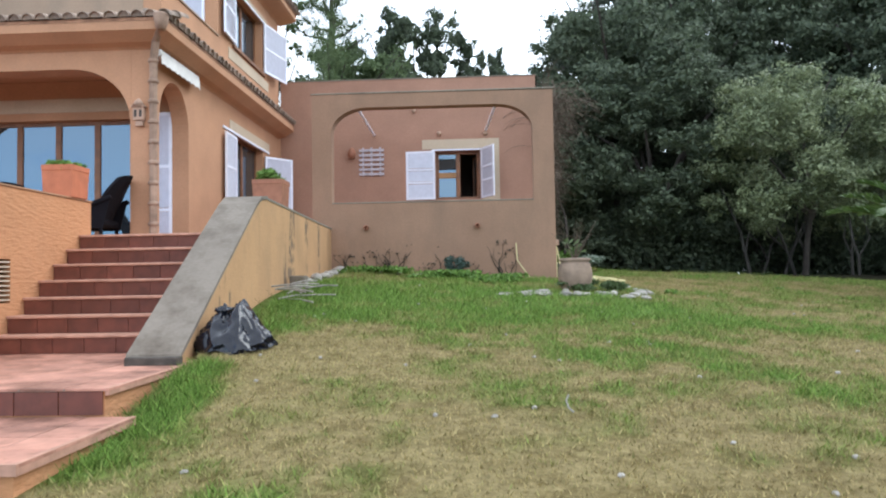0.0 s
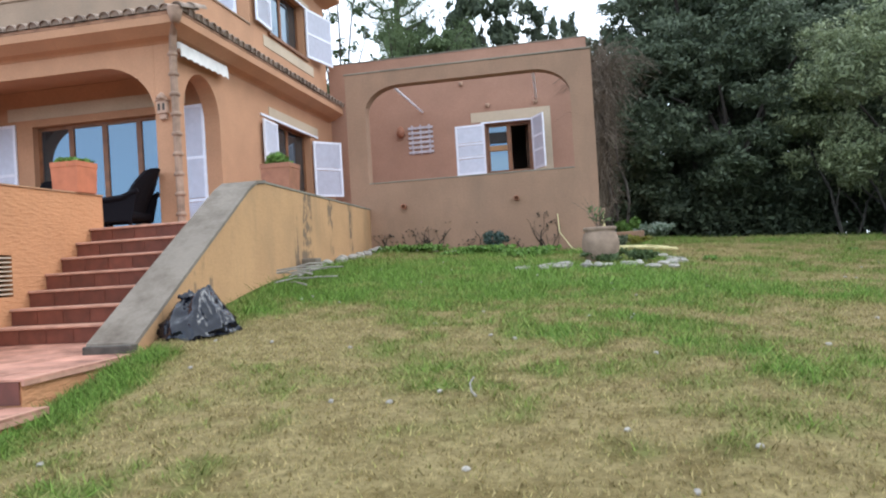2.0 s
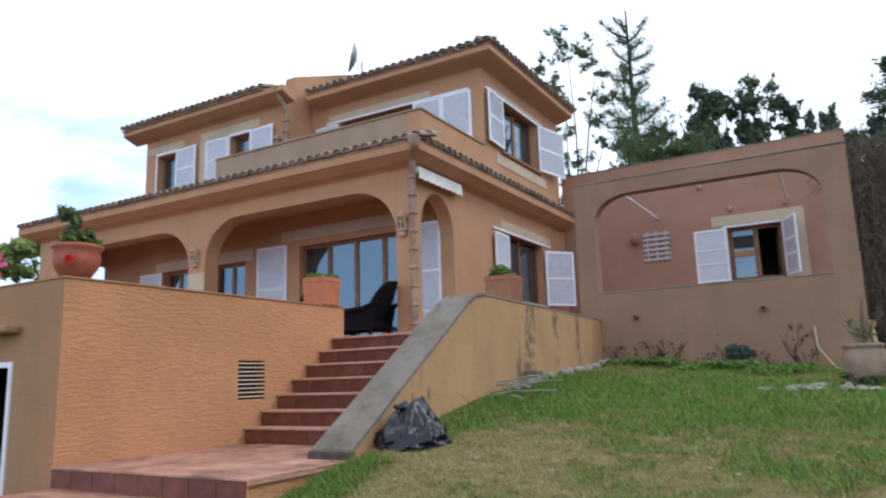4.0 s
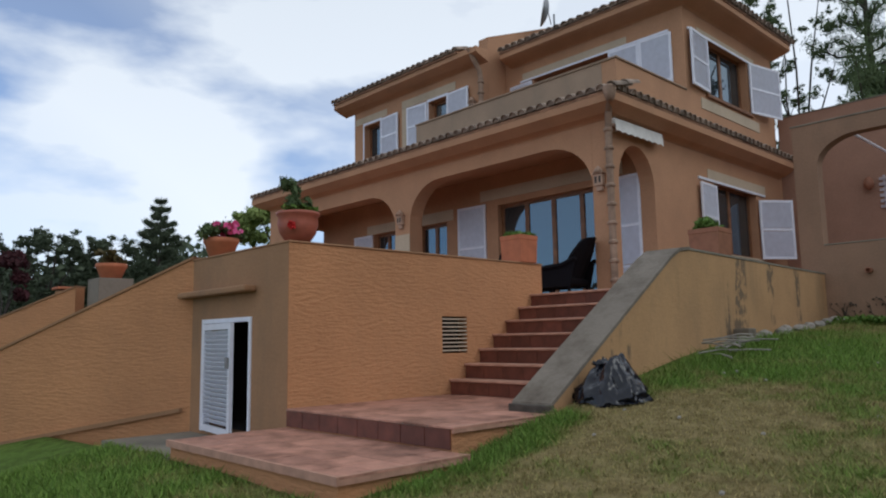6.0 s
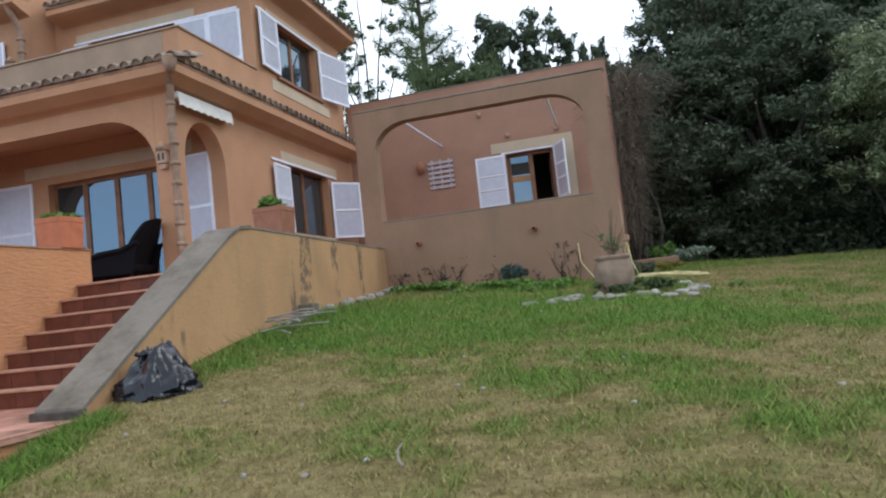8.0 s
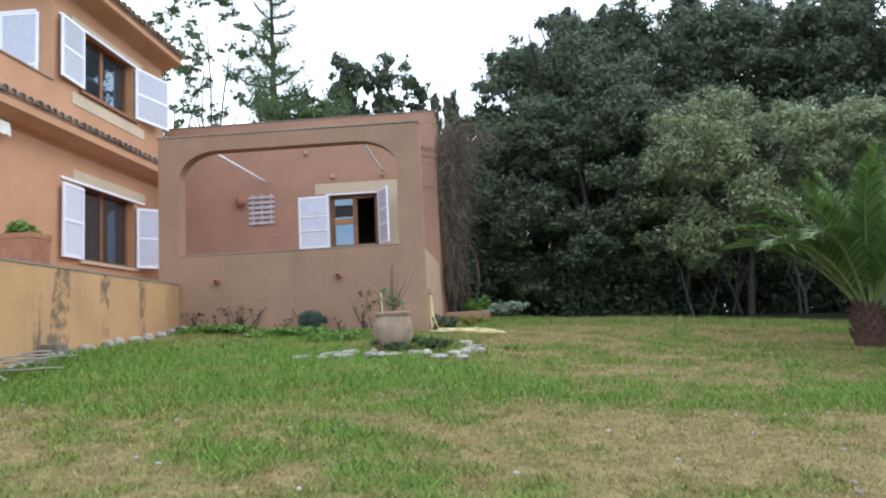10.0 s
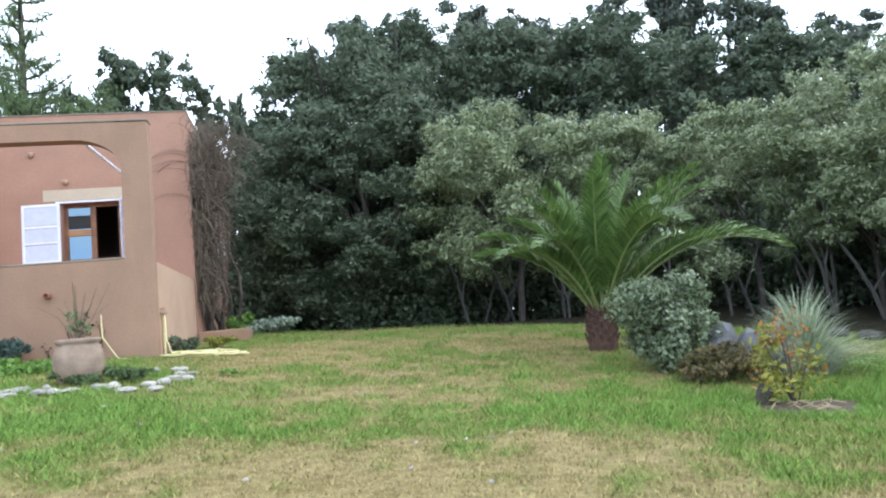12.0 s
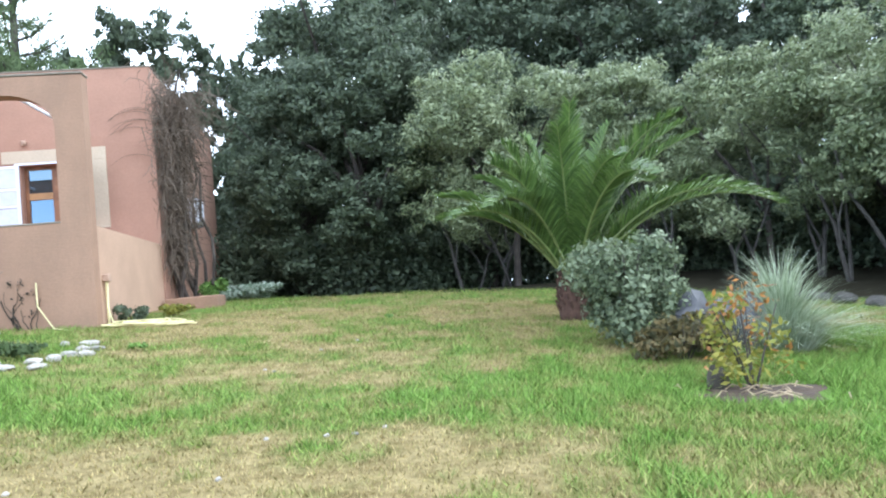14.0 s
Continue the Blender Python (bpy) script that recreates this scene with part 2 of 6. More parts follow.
def leafy(name, dark, light, rough=0.5, scale=0.5, thin=0.25):
    m, nt, b = material(name, rough + 0.1)
    b.inputs["Specular IOR Level"].default_value = 0.3
    geo = nt.nodes.new("ShaderNodeNewGeometry")
    isle = tone(nt, geo.outputs["Random Per Island"], [(0.0, dark), (1.0, light)])
    patch = tone(nt, grain(nt, scale, 3), [(0.3, (0.55, 0.6, 0.52)), (0.7, (1, 1, 1))])
    col = blend(nt, isle, patch, 1.0, "MULTIPLY")
    nt.links.new(col, b.inputs["Base Color"])
    tr = nt.nodes.new("ShaderNodeBsdfTranslucent")
    mx = nt.nodes.new("ShaderNodeMixShader")
    mx.inputs["Fac"].default_value = thin
    nt.links.new(col, tr.inputs["Color"])
    nt.links.new(b.outputs["BSDF"], mx.inputs[1])
    nt.links.new(tr.outputs["BSDF"], mx.inputs[2])
    nt.links.new(mx.outputs["Shader"], nt.nodes["Material Output"].inputs["Surface"])
    return m


OAK = leafy("oak leaf", (0.062, 0.083, 0.052), (0.165, 0.198, 0.120), 0.5)
HOLM = leafy("grey dark leaf", (0.066, 0.080, 0.062), (0.165, 0.188, 0.138), 0.55)
OLIVE = leafy("olive leaf", (0.124, 0.154, 0.078), (0.43, 0.470, 0.268), 0.3)
PINE = leafy("pine needle", (0.08, 0.115, 0.05), (0.19, 0.25, 0.11), 0.6)
LIME = leafy("pale green leaf", (0.20, 0.27, 0.07), (0.46, 0.55, 0.19), 0.5)
PALM = leafy("palm leaflet", (0.06, 0.105, 0.030), (0.185, 0.275, 0.075), 0.22, 2.0)
RACHIS = plain("palm rib", (0.165, 0.20, 0.065), 0.45, 0.2, 6.0, 0.1)
FLAME = leafy("orange leaf", (0.22, 0.10, 0.03), (0.55, 0.25, 0.07), 0.5, 5.0)
SAGE = leafy("grey green leaf", (0.080, 0.106, 0.056), (0.34, 0.385, 0.235), 0.4, 2.0)
PLUME = leafy("pampas blade", (0.24, 0.29, 0.16), (0.72, 0.76, 0.60), 0.5, 2.0)
GOLD = leafy("yellow green leaf", (0.14, 0.17, 0.03), (0.42, 0.36, 0.07), 0.5, 5.0)
RUST = leafy("reddish leaf", (0.06, 0.065, 0.03), (0.21, 0.15, 0.06), 0.6, 5.0)
HERB = leafy("bright herb leaf", (0.09, 0.17, 0.03), (0.25, 0.40, 0.09), 0.5, 5.0)
PURPLE = leafy("purple leaf", (0.05, 0.015, 0.02), (0.14, 0.04, 0.05), 0.6, 1.0)
VARIEGATED = leafy("white edged leaf", (0.16, 0.24, 0.14), (0.62, 0.66, 0.58), 0.5, 5.0)
AGAVE = leafy("blue green leaf", (0.06, 0.10, 0.085), (0.14, 0.20, 0.17), 0.5, 5.0)


def tinted(name, rough, thin):
    """Ground and blades: the colour of the turf comes from the attribute 'turf' (0 dry straw, 0.83 lush green, 1 dark
    leaf litter with the trees' shade painted in).
    """
    m, nt, b = material(name, rough)
    at = nt.nodes.new("ShaderNodeAttribute")
    at.attribute_name = "turf"
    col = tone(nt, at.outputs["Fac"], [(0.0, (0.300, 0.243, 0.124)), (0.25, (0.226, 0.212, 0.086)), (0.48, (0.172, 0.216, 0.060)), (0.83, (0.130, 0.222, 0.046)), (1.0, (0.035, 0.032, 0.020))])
    if thin:
        geo = nt.nodes.new("ShaderNodeNewGeometry")
        isle = tone(nt, geo.outputs["Random Per Island"], [(0.0, (0.60, 0.57, 0.48)), (0.35, (0.95, 0.93, 0.85)), (1.0, (1.55, 1.52, 1.32))])
        col = blend(nt, col, isle, 1.0, "MULTIPLY")
    else:
        spots = tone(nt, grain(nt, 16, 7, rough=0.7), [(0.3, (0.52, 0.50, 0.44)), (0.72, (1.1, 1.08, 1.0))])
        col = blend(nt, col, spots, 1.0, "MULTIPLY")
        tufts = tone(nt, grain(nt, 4.5, 6, rough=0.65), [(0.34, (0.60, 0.57, 0.46)), (0.56, (1.03, 1.03, 1.0))])
        col = blend(nt, col, tufts, 1.0, "MULTIPLY")
        relief(nt, b, grain(nt, 30, 6), 0.8, 0.04)
    nt.links.new(col, b.inputs["Base Color"])
    b.inputs["Specular IOR Level"].default_value = 0.15
    return m


TURF = tinted("turf", 0.95, False)
BLADE = tinted("grass blade", 0.7, True)

# ---- helpers for meshes ----


def mesh_of(name, bm):
    bmesh.ops.recalc_face_normals(bm, faces=bm.faces)
    me = bpy.data.meshes.new(name)
    bm.to_mesh(me)
    bm.free()
    return me


def part(name, bm, mat, parent=None, label=""):
    me = bm if isinstance(bm, bpy.types.Mesh) else mesh_of(name, bm)
    if mat and not me.materials:
        me.materials.append(mat)
    ob = new(name, me)
    if parent:
        ob.parent = parent
        if parent.type == "EMPTY":
            ob.matrix_parent_inverse = parent.matrix_basis.inverted()
    if label:
        ob["label"] = label
    return ob


def thing(name, at, label, category, group="", kind=""):
    ob = new(name)
    ob.empty_display_size = 0.2
    ob.matrix_basis = Matrix.Translation(at)
    return tagged(ob, label, category, group, kind)


def box(bm, x0, y0, z0, x1, y1, z1, bevel=0.0, m=None):
    r = bmesh.ops.create_cube(bm, size=1, matrix=Matrix.LocRotScale(((x0 + x1) / 2, (y0 + y1) / 2, (z0 + z1) / 2), None, (abs(x1 - x0), abs(y1 - y0), abs(z1 - z0))))
    vs = r["verts"]
    if m:
        bmesh.ops.transform(bm, matrix=m, verts=vs)
    if bevel:
        es = list({e for v in vs for e in v.link_edges})
        bmesh.ops.bevel(bm, geom=es, offset=bevel, segments=2, affect="EDGES", profile=0.5)
    return bm


def boxes(*rows, bevel=0.0):
    bm = bmesh.new()
    for r in rows:
        box(bm, *r, bevel=bevel)
    return bm


def slab(outer, holes, axis, p0, p1):
    """A wall from an outline in its own plane, with openings cut through. axis x: outline in (y, z); axis y: (x, z); axis z: (x, y)."""
    from mathutils.geometry import tessellate_polygon
    loops = [outer, *holes]
    flat = [p for lp in loops for p in lp]
    tris = tessellate_polygon([[Vector((a, c, 0)) for a, c in lp] for lp in loops])

    def place(a, c, p):
        return (p, a, c) if axis == "x" else (a, p, c) if axis == "y" else (a, c, p)
    bm = bmesh.new()
    v0 = [bm.verts.new(place(*q, p0)) for q in flat]
    v1 = [bm.verts.new(place(*q, p1)) for q in flat]
    for t in tris:
        if len(set(t)) == 3:
            for vs in (v0, v1):
                try:
                    bm.faces.new([vs[i] for i in t])
                except ValueError:
                    pass
    n = 0
    for lp in loops:
        k = len(lp)
        for i in range(k):
            a, c = n + i, n + (i + 1) % k
            bm.faces.new((v0[a], v0[c], v1[c], v1[a]))
        n += k
    return bm


def rect(a0, c0, a1, c1):
    return [(a0, c0), (a1, c0), (a1, c1), (a0, c1)]


def arch(a0, c0, a1, c1, r, rz=None):
    """An opening with rounded upper corners."""
    rz = rz or r
    out = [(a0, c0), (a1, c0)]
    out += [(a1 - r + r * math.cos(t), c1 - rz + rz * math.sin(t)) for t in np.linspace(0, math.pi / 2, 9)]
    out += [(a0 + r - r * math.sin(t), c1 - rz + rz * math.cos(t)) for t in np.linspace(0, math.pi / 2, 9)]
    return out


def sweep(points, radius, sides=6, taper=1.0):
    """A tapered tube along points."""
    bm = bmesh.new()
    tube(bm, points, radius, sides, taper)
    return bm


def tube(bm, points, radius, sides=6, taper=1.0):
    pts = [Vector(p) for p in points]
    rings = []
    for i, p in enumerate(pts):
        d = (pts[min(i + 1, len(pts) - 1)] - pts[max(i - 1, 0)]).normalized()
        side = d.cross(Vector((0.31, 0.17, 0.93))).normalized()
        up = side.cross(d)
        r = radius * (1 + (taper - 1) * i / max(1, len(pts) - 1))
        rings.append([bm.verts.new(p + r * (math.cos(2 * math.pi * k / sides) * side + math.sin(2 * math.pi * k / sides) * up)) for k in range(sides)])
    for a, c in zip(rings, rings[1:]):
        for k in range(sides):
            bm.faces.new((a[k], a[(k + 1) % sides], c[(k + 1) % sides], c[k]))
    bm.faces.new(rings[0])
    bm.faces.new(rings[-1])


def lathe(profile, at, sides=24):
    bm = bmesh.new()
    x, y, z = at
    rings = [[bm.verts.new((x + r * math.cos(2 * math.pi * k / sides), y + r * math.sin(2 * math.pi * k / sides), z + h)) for k in range(sides)] for r, h in profile]
    for a, c in zip(rings, rings[1:]):
        for k in range(sides):
            bm.faces.new((a[k], a[(k + 1) % sides], c[(k + 1) % sides], c[k]))
    bm.faces.new(rings[0])
    bm.faces.new(rings[-1])
    for f in bm.faces:
        f.smooth = True
    return bm


def quads(name, centres, along, across):
    """A mesh of loose diamond leaves: arrays of centre, half length and half width vectors."""
    n = len(centres)
    v = np.empty((n, 4, 3), np.float32)
    v[:, 0], v[:, 2] = centres - along, centres + along
    v[:, 1], v[:, 3] = centres + across, centres - across
    me = bpy.data.meshes.new(name)
    me.vertices.add(4 * n)
    me.vertices.foreach_set("co", v.ravel())
    me.loops.add(4 * n)
    me.loops.foreach_set("vertex_index", np.arange(4 * n, dtype=np.int32))
    me.polygons.add(n)
    me.polygons.foreach_set("loop_start", np.arange(0, 4 * n, 4, dtype=np.int32))
    me.polygons.foreach_set("loop_total", np.full(n, 4, np.int32))
    me.update(calc_edges=True)
    return me


def shards(name, centres, along, across):
    """A mesh of loose three-cornered leaves, for crowns that stand far off."""
    n = len(centres)
    v = np.empty((n, 3, 3), np.float32)
    v[:, 0], v[:, 1], v[:, 2] = centres - along + across, centres - along * 0.6 - across, centres + along
    me = bpy.data.meshes.new(name)
    me.vertices.add(3 * n)
    me.vertices.foreach_set("co", v.ravel())
    me.loops.add(3 * n)
    me.loops.foreach_set("vertex_index", np.arange(3 * n, dtype=np.int32))
    me.polygons.add(n)
    me.polygons.foreach_set("loop_start", np.arange(0, 3 * n, 3, dtype=np.int32))
    me.polygons.foreach_set("loop_total", np.full(n, 3, np.int32))
    me.update(calc_edges=True)
    return me


def leaves(name, rng, blobs, n, size, lean=1.1, droop=0.0, shell=0.35, slim=0.45, build=quads, fuzz=0.13):
    """Leaves spread through lumps (x, y, z, rx, ry, rz), denser towards their skins."""
    blobs = np.array(blobs, float)
    w = blobs[:, 3] * blobs[:, 4] + blobs[:, 3] * blobs[:, 5]
    pick = rng.choice(len(blobs), n, p=w / w.sum())
    d = rng.normal(size=(n, 3))
    d /= np.linalg.norm(d, axis=1)[:, None]
    r = 1 - shell * rng.random(n) ** 1.3 + fuzz * rng.normal(size=n)
    c = blobs[pick, :3] + d * r[:, None] * blobs[pick, 3:]
    nrm = d * lean + rng.normal(size=(n, 3)) * 0.6
    nrm /= np.linalg.norm(nrm, axis=1)[:, None]
    a = np.cross(nrm, rng.normal(size=(n, 3)))
    a[:, 2] -= droop
    a /= np.linalg.norm(a, axis=1)[:, None]
    b = np.cross(nrm, a)
    s = size * (0.6 + 0.8 * rng.random(n))[:, None]
    return build(name, c, a * s, b * s * slim)


# ---- ground ----
def height(x, y):
    """The lawn climbs from the camera towards the house and flattens under the wood."""
    xx, yy = min(max(x, -9.0), 14.0), min(max(y, -4.0), 20.0)
    z = -0.655 + 0.0159 * xx + 0.1381 * yy - 0.00986 * xx * yy - 0.0039 * xx * xx - 0.00255 * yy * yy + 0.00026 * xx * yy * yy + 0.00033 * xx * xx * yy
    z += 0.09 * math.exp(-((xx - 2.2) ** 2 / 3 + (yy - 10.2) ** 2 / 3)) + 0.08 * math.exp(-((xx + 2.2) ** 2 / 1.5 + (yy - 8.4) ** 2 / 3))
    z -= 0.09 * math.exp(-((xx - 4.8) ** 2 / 2 + (yy - 8.5) ** 2 / 3)) + 0.10 * math.exp(-((xx + 2.0) ** 2 / 1.2 + (yy - 3.5) ** 2 / 0.8))
    z -= 0.06 * math.exp(-((xx - 8.6) ** 2 / 4 + (yy - 8.5) ** 2 / 6))
    if x < -1.95 and y > 2.6:
        z -= 0.7 * min(1.0, (-1.95 - x) / 0.12, (y - 2.6) / 0.12) * (1.0 if y > 3.7 or x < -1.95 else 0.0) * (1.0 if y < 5.6 else max(0.0, 1 - (y - 5.6) / 0.5) if x > -2.3 else 1.0)
    return z + 0.02 * noise.noise((x * 0.9, y * 0.9, 0.3))


def turf(x, y):
    """How green the grass is, 0 to 1."""
    g = 0.47 + 0.34 * noise.noise((x * 0.42, y * 0.5, 2.1)) + 0.48 * noise.noise((x * 1.6, y * 1.9, 7.7)) + 0.42 * noise.noise((x * 4.2, y * 4.8, 1.7)) + 0.25 * noise.noise((x * 11, y * 11, 4.2))

    def spot(cx, cy, rx, ry):
        return math.exp(-(((x - cx) / rx) ** 2 + ((y - cy) / ry) ** 2))
    g += 0.9 * spot(-1.75, 4.0, 0.28, 1.1) - 0.5 * spot(-0.9, 5.9, 0.9, 1.1) + 0.38 * spot(0.2, 8.8, 3.2, 2.2) + 0.32 * spot(3.0, 7.4, 1.8, 1.0) + 0.27 * spot(7.4, 8.4, 2.4, 1.8) + 0.34 * spot(10.5, 7.0, 2.4, 1.8)
    g -= 0.55 * spot(-0.2, 3.3, 2.2, 1.7) + 0.35 * spot(1.8, 1.2, 3.0, 1.6) + 0.6 * spot(4.6, 6.1, 1.6, 1.5) + 0.30 * spot(5.2, 11.5, 2.8, 2.4) + 0.35 * spot(6.2, 14.5, 3, 1.6) + 0.4 * spot(6.0, 3.4, 2, 1.2) + 0.26 * spot(7.4, 5.0, 1.8, 1.3)
    g += 0.5 * spot(-0.6, 3.9, 0.5, 0.35) + 0.4 * spot(0.6, 3.9, 0.5, 0.3) + 0.7 * spot(-6.5, 1.6, 4, 1.8)
    return min(1.0, max(0.0, 0.44 + 1.4 * (g - 0.44)))


EDGE = [(2.6, 22.0), (5.5, 20.8), (8.5, 19.6), (11.2, 17.3), (13.4, 14.4), (14.8, 11.2), (15.6, 7.6), (16.4, 3.0)]


def edge_point(t):
    """A point on the line where lawn and wood meet, t from 0 to 1."""
    q = t * (len(EDGE) - 1)
    i = min(int(q), len(EDGE) - 2)
    (a, b), (c, d) = EDGE[i], EDGE[i + 1]
    return a + (c - a) * (q - i), b + (d - b) * (q - i)


def beyond(x, y):
    """How far a point lies behind the wood's edge."""
    best = -99.0
    for (a, b), (c, d) in zip(EDGE, EDGE[1:]):
        dx, dy = c - a, d - b
        n = math.hypot(dx, dy)
        s = ((x - a) * dx + (y - b) * dy) / n
        off = ((y - b) * dx - (x - a) * dy) / n
        if -1.5 < s < n + 1.5:
            best = max(best, off)
    return best


def ground_tint(x, y):
    if not (-20 < x < 25 and -10 < y < 30):
        return 1.0
    # leaf litter whose dark fringe on the lawn also paints the trees' shade
    litter_shade = min(1.0, max(0.0, 0.5 + (beyond(x, y) + 0.5 + 0.7 * noise.noise((x * 0.8, y * 0.8, 3.0))) / 1.2))
    return 0.83 * turf(x, y) * (1 - litter_shade) + litter_shade


def grid_lines(stops):
    out = []
    for a, b, step in stops:
        out += list(np.arange(a, b, step))
    return out + [stops[-1][1]]


gx = grid_lines([(-400, -60, 40), (-60, -14, 4), (-14, -6, 0.5), (-6, 12, 0.14), (12, 20, 0.3), (20, 60, 4), (60, 400, 40)])
gy = grid_lines([(-400, -40, 40), (-40, -6, 3), (-6, 0, 0.4), (0, 16, 0.14), (16, 26, 0.3), (26, 60, 4), (60, 400, 40)])
verts = [(x, y, height(x, y)) for y in gy for x in gx]
nx, ny = len(gx), len(gy)
faces = [(j * nx + i, j * nx + i + 1, (j + 1) * nx + i + 1, (j + 1) * nx + i) for j in range(ny - 1) for i in range(nx - 1)]
gm = bpy.data.meshes.new("ground")
gm.from_pydata(verts, [], faces)
att = gm.attributes.new("turf", "FLOAT", "POINT")
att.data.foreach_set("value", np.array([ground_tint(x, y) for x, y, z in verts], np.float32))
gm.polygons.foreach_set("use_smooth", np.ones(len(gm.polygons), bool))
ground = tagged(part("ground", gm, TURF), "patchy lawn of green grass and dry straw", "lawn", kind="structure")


def built_over(x, y):
    return (x < -2.0 and y > 3.65) or (-4.4 < x < -1.78 and 2.5 < y <= 3.7) or (x < 2.0 and y > 13.5) or (-7.4 < x < -4.4 and y > 3.0) or ((x - 8.62) / 0.50) ** 2 + ((y - 7.3) / 0.38) ** 2 < 1 + 0.8 * noise.noise((x * 4, y * 4, 0))


def grass(name, count, region, tall, seed, label):
    rng = np.random.default_rng(seed)
    x0, y0, x1, y1 = region
    xs, ys = rng.uniform(x0, x1, count), rng.uniform(y0, y1, count)
    pts = [(x, y, height(x, y), turf(x, y)) for x, y in zip(xs, ys) if not built_over(x, y) and beyond(x, y) < 0.2]
    p = np.array(pts)
    n = len(p)
    h = tall * (0.45 + 0.9 * p[:, 3]) * rng.uniform(0.5, 1.3, n)
    ang = rng.uniform(0, 6.283, n)
    wdt = np.stack([np.cos(ang), np.sin(ang), 0 * ang], 1) * (0.0045 + 0.003 * rng.random(n))[:, None]
    bend = np.stack([rng.normal(size=n) * 0.7, rng.normal(size=n) * 0.7, np.ones(n)], 1) * h[:, None]
    v = np.empty((n, 3, 3), np.float32)
    v[:, 0], v[:, 1], v[:, 2] = p[:, :3] - wdt, p[:, :3] + wdt, p[:, :3] + bend
    v[:, :2, 2] -= 0.01
    me = bpy.data.meshes.new(name)
    me.vertices.add(3 * n)
    me.vertices.foreach_set("co", v.ravel())
    me.loops.add(3 * n)
    me.loops.foreach_set("vertex_index", np.arange(3 * n, dtype=np.int32))
    me.polygons.add(n)
    me.polygons.foreach_set("loop_start", np.arange(0, 3 * n, 3, dtype=np.int32))
    me.polygons.foreach_set("loop_total", np.full(n, 3, np.int32))
    me.update(calc_edges=True)
    t = 0.83 * np.clip(p[:, 3] + 0.16 * rng.normal(size=n), 0, 1).astype(np.float32)
    me.attributes.new("turf", "FLOAT", "POINT").data.foreach_set("value", np.repeat(t, 3))
    return tagged(part(name, me, BLADE), label, "grass", kind="stuff")


grass("grass", 240000, (-6.0, -0.5, 8.5, 8.0), 0.050, 3, "short mown grass, green and straw coloured")
grass("grass", 110000, (-2.4, 8.0, 12.0, 15.5), 0.060, 4, "short mown grass, green and straw coloured")
grass("grass", 80000, (7.0, 3.0, 14.0, 10.5), 0.052, 5, "short mown grass, green and straw coloured")
grass("grass", 60000, (3.0, 10.0, 16.5, 21.5), 0.075, 9, "short mown grass, green and straw coloured")
grass("grass", 70000, (-7.0, -5.0, 9.0, -0.5), 0.050, 10, "short mown grass, green and straw coloured")
grass("grass", 30000, (8.5, -4.0, 14.0, 3.0), 0.060, 11, "short mown grass, green and straw coloured")
grass("tall_grass", 2400, (-1.97, 2.9, -1.5, 5.3), 0.06, 6, "lush taller grass along the landing edge")
grass("tall_grass", 3000, (-2.2, 5.8, -1.6, 13.2), 0.10, 7, "taller grass at the foot of the stair wall")
grass("tall_grass", 12000, (9.2, 6.4, 12.0, 9.0), 0.085, 8, "lush taller grass beside the ornamental grass")

# ---- house ----
XS, YF, YB, XL = -4.68, 10.10, 13.06, -15.94     # side wall, porch front, porch back, far end
FLOOR = 1.26
house = thing("house", (-10, 14, FLOOR), "two storey apricot stucco villa with arched porch and tiled eaves", "house")

win_side = rect(14.0, 2.33, 16.05, 3.85)
win_up = rect(14.02, 5.72, 16.02, 6.98)
side_wall = part("wall", slab([(YF, 0.3), (17.45, 0.3), (17.45, 7.68), (YB, 7.68), (YB, 5.58), (10.5, 5.58), (10.5, 4.62), (YF, 4.62)],
                 [arch(10.42, FLOOR, 11.6, 4.06, 0.585, 0.72), win_side, win_up], "x", XS, XS - 0.30), HOUSE, house)
front_wall = part("wall", slab([(XL, 0.3), (XS - 0.304, 0.3), (XS - 0.304, 4.62), (XL, 4.62)],
                  [arch(-9.86, FLOOR, -5.0, 4.08, 0.95, 0.85), arch(-15.2, FLOOR, -10.36, 4.02, 0.95, 0.85)], "y", YF, YF + 0.36), HOUSE, house)
end_wall = part("wall", slab([(YF + 0.364, 0.3), (20, 0.3), (20, 4.62), (YF + 0.364, 4.62)], [arch(10.75, FLOOR, 12.6, 3.95, 0.8, 0.9)], "x", XL, XL + 0.3), HOUSE, house)
PB = 11.70     # porch back wall
back_wall = part("wall", slab([(XL + 0.304, 0.3), (XS - 0.304, 0.3), (XS - 0.304, 4.355), (XL + 0.304, 4.355)],
                 [rect(-8.67, FLOOR, -5.75, 3.65), rect(-11.37, FLOOR, -10.34, 3.49), rect(-13.2, 1.9, -12.27, 3.51)], "y", PB, PB + 0.3), HOUSE, house)
upper_wall = part("wall", slab([(-9.5, 4.704), (XS - 0.304, 4.704), (XS - 0.304, 7.68), (-9.5, 7.68)], [rect(-8.6, 4.85, -6.45, 6.93)], "y", YB, YB + 0.3), HOUSE, house)
wing_wall = part("wall", slab([(-14.62, 4.6), (-9.5, 4.6), (-9.5, 7.6), (-14.62, 7.6)],
                 [rect(-11.37, 5.75, -10.68, 6.85), rect(-14.15, 5.75, -13.39, 6.83)], "y", 12.1, 12.4), HOUSE, house)
part("wall", slab([(12.404, 4.6), (20, 4.6), (20, 7.85), (16.0, 9.55), (12.404, 8.12)], [], "x", -9.5, -9.8), HOUSE, house)
part("wall", slab([(12.404, 4.6), (20, 4.6), (20, 7.6), (12.404, 7.6)], [], "x", -14.62, -14.32), HOUSE, house)
